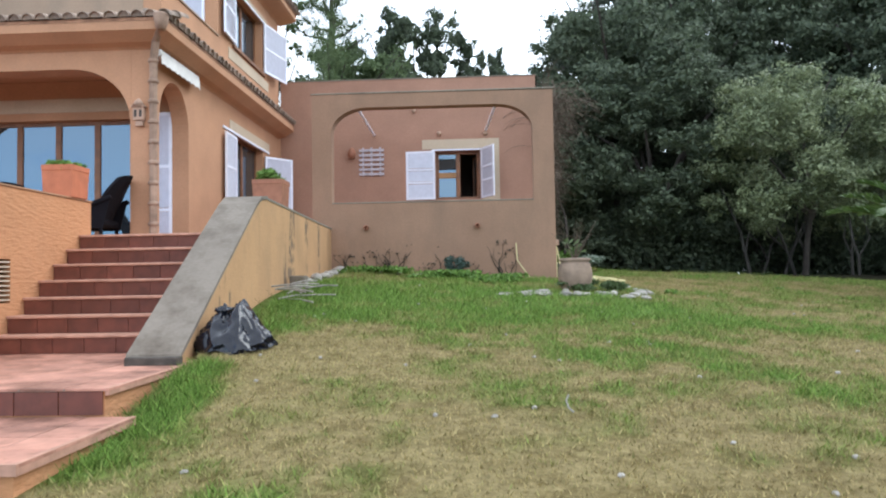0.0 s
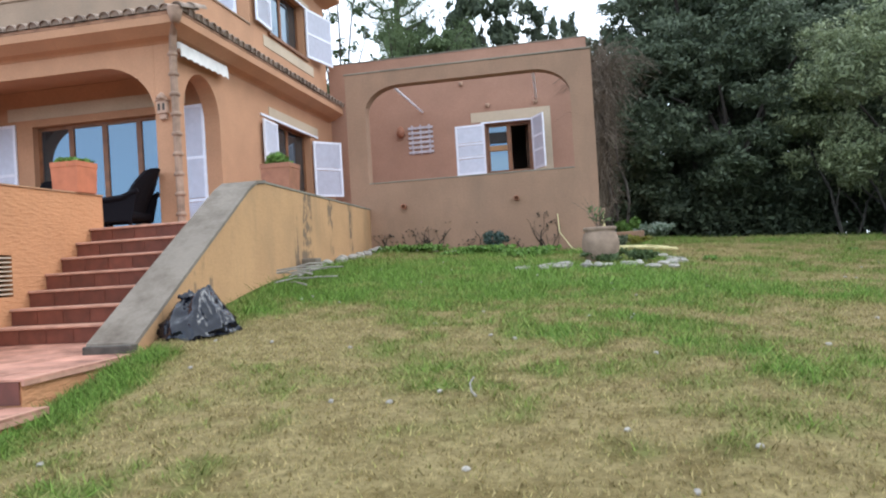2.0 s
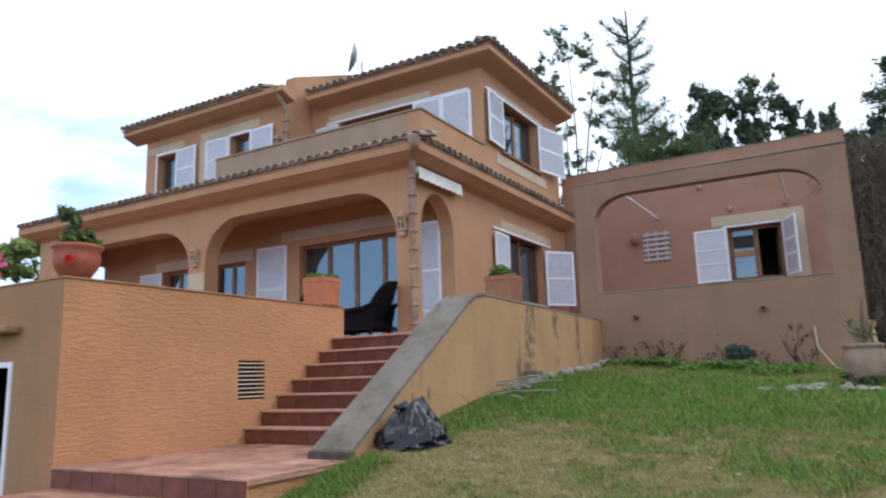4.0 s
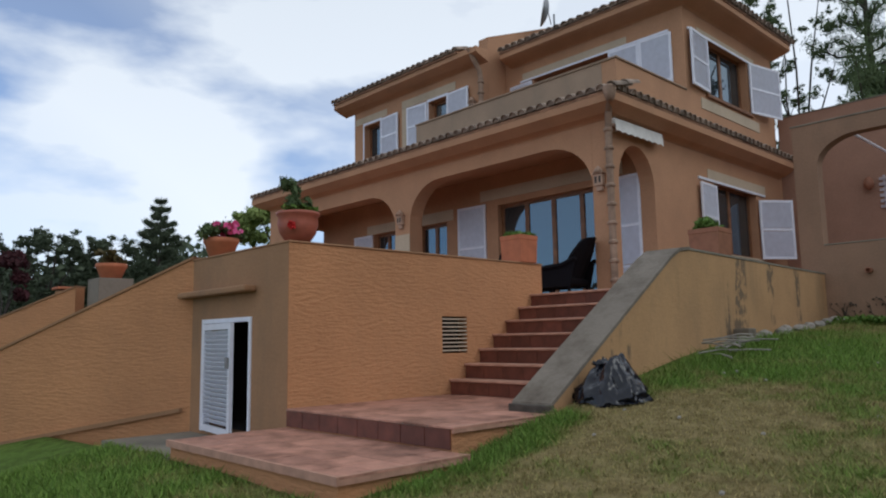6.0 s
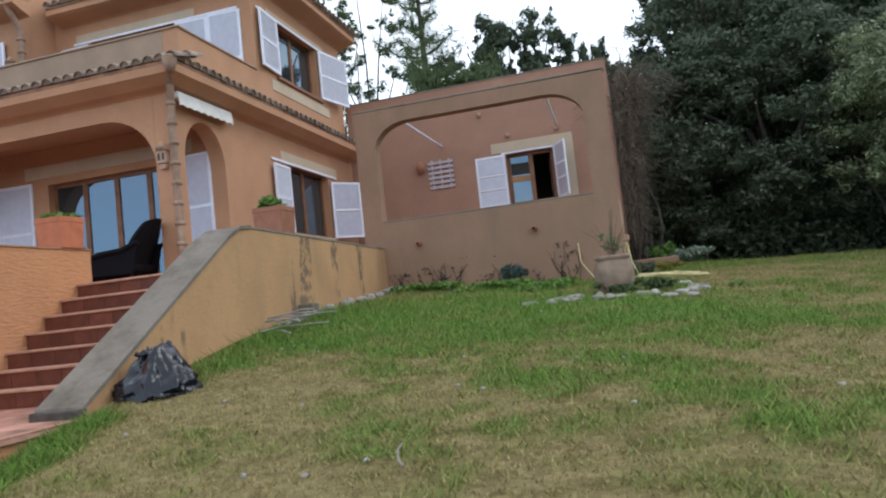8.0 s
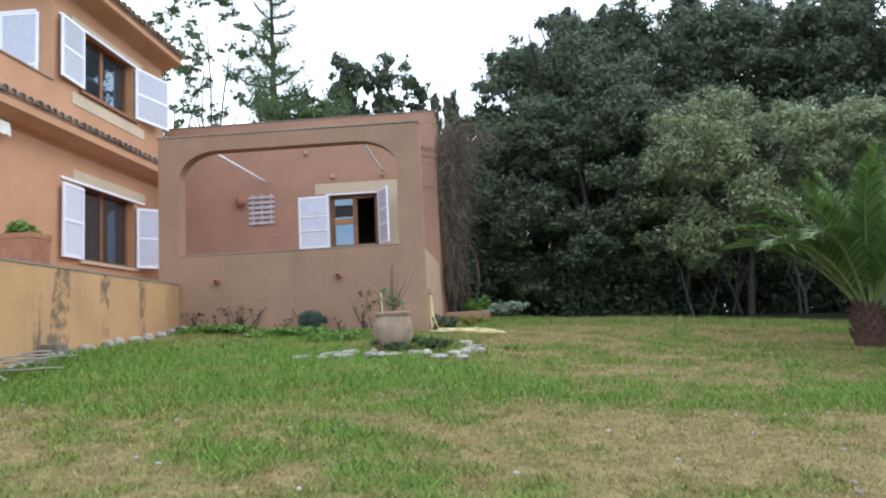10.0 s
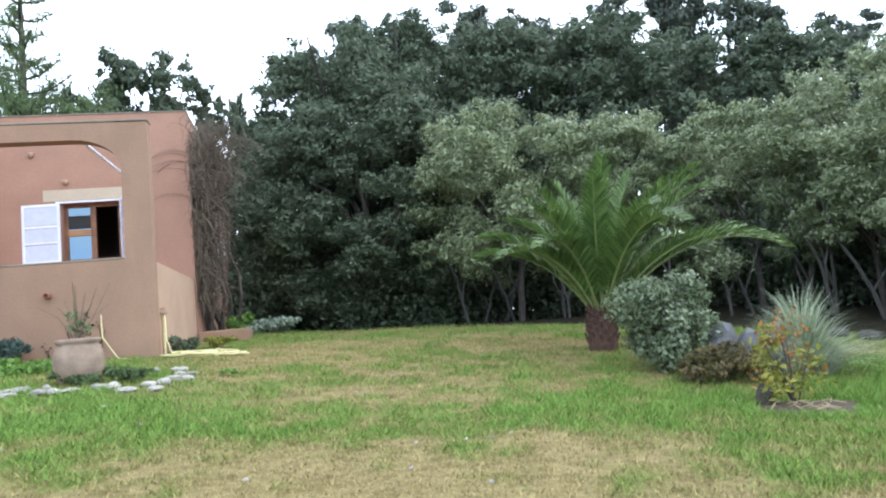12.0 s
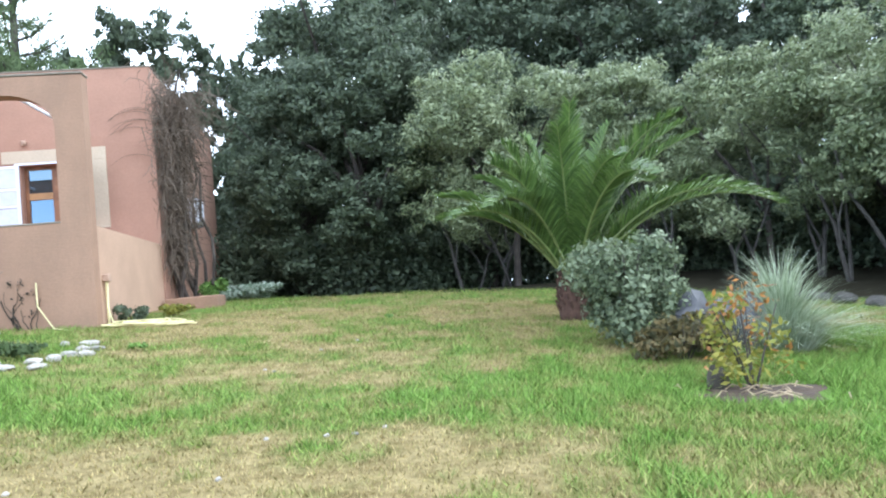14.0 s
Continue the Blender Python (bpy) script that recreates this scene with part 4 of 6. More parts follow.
shutter(annex, (0.58, 17.57), 0.66, 2.72, 4.02, -62, (0.35, 0.62))
part("head_rail", boxes((-0.7, 17.575, 3.985, 0.62, 17.616, 4.02)), WHITE, annex, "white shutter rail")
trim(annex, (-0.95, 17.60, 4.03, 1.05, 17.64, 4.28))
trim(annex, (0.6, 17.60, 2.6, 1.05, 17.64, 4.028), BEIGE, "jamb", "pale stone jamb")
for a, c in (((-2.02, 13.78, 4.26), (-2.2, 17.6, 4.44)), ((0.88, 13.78, 4.28), (0.72, 17.6, 4.50))):
    part("awning_arm", sweep([a, c], 0.03, 8), WHITE, annex, "white folding awning arm")
for x in (-1.8, 0.44):
    sp = part("spout", lathe([(0.035, 0), (0.05, 0.005), (0.05, 0.13), (0.036, 0.135), (0.036, 0.02)], (0, 0, 0), 12), CLAY_BROWN, annex, "dark clay drain spout")
    sp.matrix_basis = Matrix.Translation((x, 13.51, 1.71)) @ pose(0, 0, 0, 90, 0, 0)
rack = thing("wall_rack", (-2.25, 17.6, 3.7), "white slatted wooden rack on the pink wall", "rack")
for n in range(6):
    part("slat", boxes((-2.6, 17.575, 3.38 + 0.125 * n, -1.95, 17.6, 3.445 + 0.125 * n), bevel=0.004), RACK, rack)
for x in (-2.5, -2.28, -2.05):
    part("upright", boxes((x - 0.025, 17.6, 3.36, x + 0.025, 17.618, 4.12), bevel=0.004), RACK, rack)
lamp = thing("wall_lamp", (-2.78, 17.55, 3.95), "rusty round wall lamp on the pink wall", "wall lamp")
part("globe", lathe([(0.02, -0.14), (0.09, -0.09), (0.11, 0), (0.08, 0.1), (0.02, 0.16)], (-2.78, 17.5, 3.95), 12), CLAY_BROWN, lamp)
part("bracket", sweep([(-2.78, 17.62, 4.0), (-2.78, 17.5, 4.1)], 0.02, 6), SOOT, lamp)
for x, z in ((-1.15, 5.0), (-0.5, 4.38), (0.7, 4.36)):
    part("wall_cup", lathe([(0.03, 0), (0.05, 0.03), (0.06, 0.09), (0.05, 0.1)], (x, 17.57, z), 10), CLAY_PALE, annex, "small clay cup on the wall")
ac = thing("air_conditioner", (2.2, 20.6, 3.2), "white air conditioner fixed to the annex wall", "air conditioner")
part("housing", boxes((2.03, 20.0, 2.85, 2.33, 20.85, 3.45), bevel=0.02), WHITE, ac)
for n in range(8):
    part("grille_slat", boxes((2.332, 20.06, 2.90 + 0.065 * n, 2.345, 20.55, 2.93 + 0.065 * n)), METAL, ac)
part("bracket", boxes((2.03, 20.1, 2.80, 2.3, 20.14, 2.85), (2.03, 20.7, 2.80, 2.3, 20.74, 2.85)), METAL, ac)
part("bracket", boxes((2.021, 19.6, 4.0, 2.03, 19.66, 4.4)), WHITE, ac)

# ---- terrace, stairs and landings ----
XT, YT = -4.36, 3.72
terrace = thing("terrace", (-6, 7, 0), "raised terrace behind ochre stucco walls", "terrace", kind="structure")
tw = part("terrace_wall", slab([(YT, -1.5), (7.81, -1.5), (7.81, 1.675), (YT, 1.675)], [rect(5.86, 0.49, 6.29, 0.94)], "x", XT, XT - 0.28), TERRACE, terrace, "ochre stucco terrace wall")
part("terrace_wall", slab([(-6.75, -1.5), (XT - 0.003, -1.5), (XT - 0.003, 1.675), (-6.75, 1.675)], [rect(-6.30, -0.36, -5.10, 0.94)], "y", YT - 0.004, YT + 0.286), GRIMY_SHADED, terrace, "weathered stucco wall with a low store door")
part("coping", boxes((XT - 0.30, YT - 0.015, 1.677, XT + 0.015, 7.825, 1.70), (-6.75, YT - 0.015, 1.677, XT - 0.3, YT + 0.30, 1.70), bevel=0.008), GRIMY_SHADED, tw, "stained wall top")
part("store_room", boxes((-7.4, 5.4, -0.6, -4.7, 5.45, 1.0), (-4.72, 4.01, -0.6, -4.66, 5.4, 1.0), (-7.4, 4.01, -0.6, -7.3, 5.4, 1.0), (-7.4, 4.01, 1.0, -4.66, 5.45, 1.05), (-7.4, 4.01, -0.45, -4.7, 5.4, -0.4)), VOID, terrace)
for row in ((-16.5, YT + 0.3, 1.08, XT - 0.29, 7.596, FLOOR - 0.02), (-16.5, 7.6, 1.08, -2.85, 13.05, FLOOR - 0.002), (XS, 13.054, 1.08, -2.95, 17.4, FLOOR - 0.002)):
    part("terrace_floor", boxes(row), TILE, terrace, "terracotta tiled terrace floor")
hood = part("hood", boxes((-6.72, YT - 0.16, 1.21, -5.0, YT - 0.006, 1.28), bevel=0.02), GRIMY_SHADED, terrace, "small concrete canopy over the store door")
vent = thing("wall_vent", (XT, 6.07, 0.7), "slatted ventilation grille in the ochre wall", "vent")
part("backing", boxes((XT - 0.2, 5.87, 0.50, XT - 0.15, 6.28, 0.93)), VOID, vent)
for n in range(9):
    bm = boxes((XT - 0.06, 5.862, 0.0, XT - 0.004, 6.288, 0.016))
    bmesh.ops.transform(bm, matrix=Matrix.Translation((0, 0, 0.515 + 0.048 * n)), verts=bm.verts)
    part("slat", bm, BEIGE, vent)
store = thing("store_door", (-5.7, YT, -0.4), "white louvred store door standing ajar", "door")
part("door_frame", slab([(-6.30, -0.36), (-6.25, -0.36), (-6.25, 0.89), (-5.15, 0.89), (-5.15, -0.36), (-5.10, -0.36), (-5.10, 0.94), (-6.30, 0.94)], [], "y", YT - 0.02, YT + 0.08), WHITE, store)
lm = Matrix.Translation((-6.25, YT - 0.01, 0)) @ pose(0, 0, 0, 0, 0, -7)
bm = slab(rect(0, -0.35, 0.94, 0.88), [rect(0.07, -0.28, 0.87, 0.81)], "y", -0.02, 0.02)
bmesh.ops.transform(bm, matrix=lm, verts=bm.verts)
leaf = part("leaf", bm, WHITE, store)
for n in range(21):
    z = -0.225 + 0.05 * n
    bm = bmesh.new()
    box(bm, 0.065, -0.005, -0.026, 0.875, 0.005, 0.026, 0, lm @ Matrix.Translation((0, -0.004, z)) @ pose(0, 0, 0, 35, 0, 0))
    part("slat", bm, LOUVRE, leaf)
bm = bmesh.new()
box(bm, 0.885, -0.06, 0.38, 0.915, -0.02, 0.50, 0.006, lm)
part("handle", bm, METAL, leaf, "metal handle")

# sloping flank walls of the farther steps


def flank(p0, p1, z_top0, z_top1, z_low, thick, mat, name, label, cap=0.03):
    d = Vector((p1[0] - p0[0], p1[1] - p0[1], 0)).normalized()
    n = Vector((-d.y, d.x, 0)) * -thick
    bm = bmesh.new()
    rings = []
    for p, zt in ((p0, z_top0), (p1, z_top1)):
        a = Vector((p[0], p[1], 0))
        rings.append([bm.verts.new(a + Vector((0, 0, z_low))), bm.verts.new(a + Vector((0, 0, zt))), bm.verts.new(a + n + Vector((0, 0, zt))), bm.verts.new(a + n + Vector((0, 0, z_low)))])
    for k in range(4):
        bm.faces.new((rings[0][k], rings[0][(k + 1) % 4], rings[1][(k + 1) % 4], rings[1][k]))
    bm.faces.new(rings[0])
    bm.faces.new(rings[1])
    w = part(name, bm, mat, terrace, label)
    bm = bmesh.new()
    rings = []
    for p, zt in ((p0, z_top0), (p1, z_top1)):
        a = Vector((p[0], p[1], zt + 0.003))
        o = n.normalized() * 0.02
        rings.append([bm.verts.new(a - o), bm.verts.new(a - o + Vector((0, 0, cap))), bm.verts.new(a + n + o + Vector((0, 0, cap))), bm.verts.new(a + n + o)])
    for k in range(4):
        bm.faces.new((rings[0][k], rings[0][(k + 1) % 4], rings[1][(k + 1) % 4], rings[1][k]))
    bm.faces.new(rings[0])
    bm.faces.new(rings[1])
    part("coping", bm, GRIMY_SHADED, w, "stained wall top")
    return w


flank((-6.60, YT - 0.004), (-11.6, -0.03), 1.71, -0.86, -2.6, 0.25, TERRACE, "flank_wall", "sloping ochre wall of garden steps")
flank((-12.2, 3.97), (-16.2, 0.97), 1.72, 0.0, -2.6, 0.25, TERRACE, "flank_wall", "sloping ochre wall of garden steps")
part("skirting", slope_slab([(-6.66, 3.64, -0.12), (-6.66, 3.60, -0.12), (-11.2, 0.19, -1.10), (-11.2, 0.24, -1.10)], 0.05), GRIMY_SHADED, terrace, "low stucco skirting along the wall")
part("pillar", boxes((-11.95, 4.1, -1.5, -11.35, 4.7, 1.85), bevel=0.01), CEMENT, terrace, "grey rendered pillar")
part("terrace_wall", boxes((-16.5, 4.5, -1.5, -12.4, 4.75, 1.3)), TERRACE, terrace)

cheek = thing("cheek_wall", (-2.4, 8, 0), "weathered ochre stair wall with a sloping grey coping", "garden wall", kind="structure")
CX = [(5.0, -2.06), (7.75, -2.20), (13.49, -2.52)]     # outer face: y, x


def cheek_x(y):
    (a, b), (c, d), (e, g) = CX
    return b + (d - b) * (y - a) / (c - a) if y < c else d + (g - d) * (y - c) / (e - c)


def cheek_body(ys, ztop, lo, thick, inset=0.0):
    bm = bmesh.new()
    rings = []
    for y, z in zip(ys, ztop):
        x = cheek_x(y)
        zl = lo if not callable(lo) else lo(y, z)
        rings.append([bm.verts.new(p) for p in ((x - inset, y, zl), (x - inset, y, z), (x - thick + inset, y, z), (x - thick + inset, y, zl))])
    for a, c in zip(rings, rings[1:]):
        for k in range(4):
            bm.faces.new((a[k], a[(k + 1) % 4], c[(k + 1) % 4], c[k]))
    bm.faces.new(rings[0])
    bm.faces.new(rings[-1])
    return bm


part("wall", cheek_body([5.0, 7.5, 7.74, 8.0, 13.49], [0.04, 1.55, 1.655, 1.69, 1.69], -0.6, 0.38), WEATHERED, cheek)
part("coping", cheek_body([4.96, 4.99, 7.48, 7.72, 8.0], [0.0, 0.08, 1.59, 1.70, 1.735], lambda y, z: z - 0.04, 0.42, -0.02), CEMENT, cheek, "grey cement coping")
part("coping", cheek_body([8.005, 10.0, 13.485], [1.72, 1.72, 1.72], lambda y, z: z - 0.028, 0.38, -0.01), COPING, cheek, "stained wall top")

part("foot", boxes((-2.475, 4.90, -0.05, -2.035, 5.03, 0.065), bevel=0.012), FOOT, cheek, "dark worn foot of the coping")
stairs = thing("staircase", (-3.4, 6.8, 0), "outdoor stairs with dark red tiled risers", "stairs", kind="structure")
tread_len, rise = 0.262, 0.18
for n in range(7):
    y = 5.98 + tread_len * n
    z = rise * (n + 1)
    x1 = cheek_x(y) - 0.36
    st = part("step", boxes((XT + 0.003, y + 0.012, z - rise - 0.3, x1, y + tread_len + 0.4, z - 0.028)), RISER, stairs)
    part("tread", boxes((XT + 0.003, y - 0.025, z - 0.03, x1, y + tread_len, z), bevel=0.01), NOSING, st, "worn reddish tread with a rounded edge")
    w = (x1 - XT) / 6
    for k in range(6):
        part("riser_tile", boxes((XT + 0.004 + w * k + 0.003, y, z - rise + 0.002, XT + 0.004 + w * (k + 1) - 0.003, y + 0.011, z - 0.031)), RISER, st)


def paved(name, x0, y0, x1, y1, z, low, nx_, ny_, label, skip=None):
    """A tiled landing: a rendered body, single floor tiles, and tiles on the edges."""
    t = thing(name, ((x0 + x1) / 2, (y0 + y1) / 2, low), label, "landing", kind="structure")
    part("body", boxes((x0, y0, low, x1, y1, z - 0.02)), TERRACE, t)
    w, d = (x1 - x0 + 0.04) / nx_, (y1 - y0 + 0.02) / ny_
    me = mesh_of("floor_tile", boxes((-w / 2 + 0.004, -d / 2 + 0.004, -0.018, w / 2 - 0.004, d / 2 - 0.004, 0.0), bevel=0.003))
    me.materials.append(TILE)
    for i in range(nx_):
        for j in range(ny_):
            cx, cy = x0 + w * (i + 0.5), y0 - 0.02 + d * (j + 0.5)
            o = part("floor_tile", me, TILE, t)
            o.matrix_basis = Matrix.Translation((cx, cy, z + random.uniform(-0.0015, 0.0015)))
    part("grout", boxes((x0, y0 - 0.015, z - 0.019, x1 + 0.03, y1, z - 0.004)), CEMENT, t)
    return t, w


land, w = paved("upper_landing", XT + 0.002, YT, -2.0, 5.978, 0.0, -0.8, 8, 8, "terracotta tiled landing at the foot of the stairs")
for k in range(8):
    part("riser_tile", boxes((XT + 0.003 + 0.2945 * k, YT - 0.012, -0.172, XT + 0.29 + 0.2945 * k, YT - 0.001, -0.022)), RISER, land)
low, w = paved("lower_landing", -4.36, 2.55, -1.82, YT - 0.014, -0.18, -1.2, 8, 4, "terracotta tiled lower landing on the lawn")
part("edge_trim", boxes((-4.38, 2.515, -0.235, -1.785, 2.545, -0.178), (-1.815, 2.546, -0.235, -1.785, YT - 0.02, -0.178)), NOSING, low, "rounded red edge tiles")
part("edge_trim", boxes((-1.995, YT - 0.01, -0.05, -1.965, 5.0, 0.002), bevel=0.006), NOSING, land, "rounded red edge tiles")
store_step = tagged(part("store_threshold", boxes((-6.6, 2.7, -1.2, -4.39, YT - 0.005, -0.40)), COPING), "grey cement slab before the store door", "slab", kind="structure")

# ---- trees ----


def crown_blobs(rng, cx, cy, z0, z1, r, n, puff=1.0):
    """Boughs near the skin of the crown, each broken into smaller sprays."""
    out = []
    for _ in range(n):
        a, z = rng.uniform(0, 6.283), rng.random() ** 0.85
        rad = r * (0.42 + 0.62 * math.sin(math.pi * min(1, 0.14 + 0.80 * z)))
        q = rad * 0.84 * (1 - 0.55 * rng.random() ** 1.7)
        s = puff * r * rng.uniform(0.11, 0.20)
        x, y, zz = cx + q * math.cos(a), cy + q * math.sin(a), z0 + (z1 - z0) * z
        out.append((x, y, zz, s, s, s * 0.62))
        for _ in range(4):
            d = rng.normal(size=3)
            d *= s * rng.uniform(0.8, 1.35) / np.linalg.norm(d)
            k = s * rng.uniform(0.28, 0.55)
            out.append((x + d[0], y + d[1], zz + 0.75 * d[2] + 0.1 * s, k, k, k * 0.7))
    return out


def limbs(rng, base, top, r, trunk, n):
    """A tapered trunk with limbs that reach into the crown."""
    bm = bmesh.new()
    x, y, z = base
    fork = z + (top - z) * 0.32
    lean = rng.normal(size=2) * 0.25
    tube(bm, [(x, y, z - 0.3), (x + lean[0] * 0.4, y + lean[1] * 0.4, z + (fork - z) * 0.5), (x + lean[0], y + lean[1], fork)], trunk, 8, 0.65)
    for k in range(n):
        a = 6.283 * k / n + rng.uniform(-0.4, 0.4)
        q = r * rng.uniform(0.4, 0.8)
        e = (x + q * math.cos(a), y + q * math.sin(a), z + (top - z) * rng.uniform(0.6, 0.92))
        s = (x + lean[0], y + lean[1], fork - rng.uniform(0, 0.3) * (fork - z))
        mid = tuple(s[i] * 0.5 + e[i] * 0.5 + (0.12 * (top - z) if i == 2 else rng.normal() * 0.2) * (0.5 if i == 2 else 1) for i in range(3))
        tube(bm, [s, mid, e], trunk * 0.5, 6, 0.25)
    return bm


TOPS = {}


def broad_tree(name, label, seed, h, r, low, mat, n, size, trunk, blobs=22, slim=0.5, droop=0.0, puff=1.0):
    rng = np.random.default_rng(seed)
    t = thing(name, (0, 0, 0), label, "tree", "wood behind the garden")
    part("trunk", limbs(rng, (0, 0, 0), h, r, trunk, 6), BARK, t)
    crown = leaves("crown", rng, crown_blobs(rng, 0, 0, low, h * 0.94, r, blobs, puff), n, size, 1.2, droop, 0.7, slim, shards, 0.26)
    TOPS[t.name] = max(v.co.z for v in crown.vertices)
    part("crown", crown, mat, t)
    return t


def plant_at(proto, x, y, scale=1.0, turn=0.0, dz=0.0, sz=1.0, first=[]):
    """Copies share the meshes; the first use moves the prototype itself."""
    m = Matrix.Translation((x, y, height(x, y) + dz)) @ pose(0, 0, 0, 0, 0, turn)
    sc = Matrix.Diagonal((scale, scale, scale * sz, 1))
    if proto.name not in first:
        first.append(proto.name)
        proto.matrix_basis = m @ sc
        return proto
    c = copy_thing(proto, m)
    c.scale = (scale, scale, scale * sz)
    return c


def grown(proto, x, y, top, turn=0.0, wide=1.0):
    """A tree whose crown ends at the height top; wide is its breadth against its tallness."""
    s = (top - height(x, y)) / TOPS[proto.name]
    return plant_at(proto, x, y, s * wide, turn, 0.0, 1 / wide)


oak_a = broad_tree("oak_tree", "dark evergreen oak with a dense rounded crown", 11, 11.0, 4.6, 1.2, OAK, 66000, 0.098, 0.26, 120)
oak_b = broad_tree("oak_tree", "dark evergreen oak with a dense rounded crown", 12, 12.0, 4.2, 2.0, OAK, 66000, 0.098, 0.26, 115)
oak_far = broad_tree("oak_tree", "dark evergreen oak far behind the house", 18, 11.5, 4.4, 2.0, OAK, 28000, 0.13, 0.26, 110, 0.5, 0.0, 0.75)
tall = broad_tree("tall_oak_tree", "tall dark tree with gaps in its crown", 13, 17.5, 4.4, 5.0, HOLM, 50000, 0.12, 0.32, 85)
olive_a = broad_tree("olive_tree", "grey green olive tree with a loose crown", 14, 6.6, 3.3, 1.5, OLIVE, 56000, 0.074, 0.11, 105, 0.34)
olive_b = broad_tree("olive_tree", "grey green olive tree with a loose crown", 15, 7.2, 3.0, 1.6, OLIVE, 56000, 0.074, 0.11, 100, 0.34)
gum = broad_tree("gum_tree", "thin tree with sparse tufts of leaves", 16, 18.0, 3.0, 6.0, PINE, 8500, 0.10, 0.15, 95, 0.4, 0.0, 0.6)

# dark oaks behind the lawn
for proto, x, y, top, turn, wide in ((oak_a, 6.2, 28.0, 12.3, 20, 0.95), (oak_b, 9.0, 30.5, 14.0, 70, 0.9), (oak_b, 13.5, 31.0, 13.6, 200, 1.0), (oak_a, 6.4, 24.2, 8.6, 250, 1.15), (oak_b, 4.6, 25.5, 8.6, 310, 0.95),
                                     (oak_a, 18.5, 29.0, 13.0, 95, 1.05), (oak_b, 23.0, 25.0, 11.0, 15, 1.15), (oak_a, 27.0, 18.0, 9.0, 75, 1.2), (oak_b, 10.5, 25.0, 8.2, 140, 1.2)):
    grown(proto, x, y, top, turn, wide)
# tall wood farther back
for x, y, top, turn, wide in ((8.4, 37.0, 16.6, 0, 1.0), (12.6, 37.5, 17.6, 130, 1.0), (16.2, 37.0, 16.6, 220, 1.0), (19.5, 37.3, 17.4, 275, 1.0), (23.0, 36.0, 17.6, 60, 0.95), (26.2, 33.8, 18.6, 300, 0.8), (29.6, 29.0, 13.2, 170, 1.1), (32.0, 25.5, 11.2, 20, 1.2), (33.0, 19.0, 11.5, 210, 1.3)):
    grown(tall, x, y, top, turn, wide)
for x, y, top, turn, wide in ((-2.4, 36.5, 14.8, 33, 0.72), (-5.0, 37.0, 13.4, 120, 0.75), (1.0, 36.5, 12.8, 140, 0.42), (3.0, 33.0, 10.6, 10, 0.7), (-7.5, 41.0, 13.0, 260, 1.1), (-12.0, 40.0, 11.0, 80, 1.1)):
    grown(oak_far, x, y, top, turn, wide)
# olives along the lawn's far edge
for proto, x, y, top, turn, wide in ((olive_a, 10.3, 21.2, 7.0, 0, 1.0), (olive_b, 13.5, 19.9, 6.3, 60, 1.05), (olive_a, 15.5, 17.6, 5.6, 110, 1.05), (olive_b, 16.8, 15.2, 5.5, 200, 1.1), (olive_a, 17.7, 12.5, 5.4, 250, 1.1),
                                     (olive_b, 18.8, 9.4, 5.6, 300, 1.1), (olive_a, 20.0, 5.6, 6.0, 20, 1.1), (olive_b, 21.5, 1.5, 6.5, 330, 1.1), (olive_a, 19.4, 16.8, 7.0, 160, 1.0), (olive_b, 21.2, 11.8, 7.0, 90, 1.0)):
    grown(proto, x, y, top, turn, wide)
# thin trees and low growth behind the annex
grown(gum, -8.6, 30.5, 17.0, 0, 0.9)
grown(gum, -10.8, 31.5, 15.5, 130, 1.0)

# dark undergrowth that closes the foot of the wood
rng = np.random.default_rng(31)
und = []
for k in range(190):
    x, y = edge_point(k / 189)
    x, y = x + rng.uniform(2.8, 6.0), y + rng.uniform(2.8, 6.0)
    s = rng.uniform(0.7, 1.5)
    und.append((x, y, height(x, y) + rng.uniform(0.0, 2.2), s, s, s * 0.7))
for k in range(70):
    x, y = rng.uniform(0.5, 9.0), rng.uniform(23.0, 31.0)
    s = rng.uniform(0.8, 1.6)
    und.append((x, y, height(x, y) + rng.uniform(0.0, 1.6), s, s, s * 0.8))
tagged(part("undergrowth", leaves("undergrowth", rng, und, 150000, 0.085, 0.6, 0.0, 0.8, 0.5, shards), OAK), "dark undergrowth beneath the trees", "undergrowth", kind="stuff")
far = []
for k in range(70):
    ang = radians(175 - 215 * k / 70)
    q = 62 + rng.uniform(-6, 8)
    x, y = q * math.cos(ang), 5 + q * math.sin(ang)
    s = rng.uniform(3.0, 5.0)
    far.append((x, y, height(x, y) + rng.uniform(-1.0, 4.5), s * 1.3, s * 1.3, s))
for k in range(60):
    ang = radians(5 + 125 * k / 60)
    q = 44 + rng.uniform(-4, 4)
    x, y = 4 + q * math.cos(ang), 5 + q * math.sin(ang)
    s = rng.uniform(1.8, 3.0)
    far.append((x, y, height(x, y) + rng.uniform(0.0, 6.0), s * 1.4, s * 1.4, s))
tagged(part("distant_wood", leaves("distant_wood", rng, far, 130000, 0.46, 0.4, 0.0, 0.8, 0.6, shards), OAK), "distant belt of dark trees", "trees", kind="stuff")


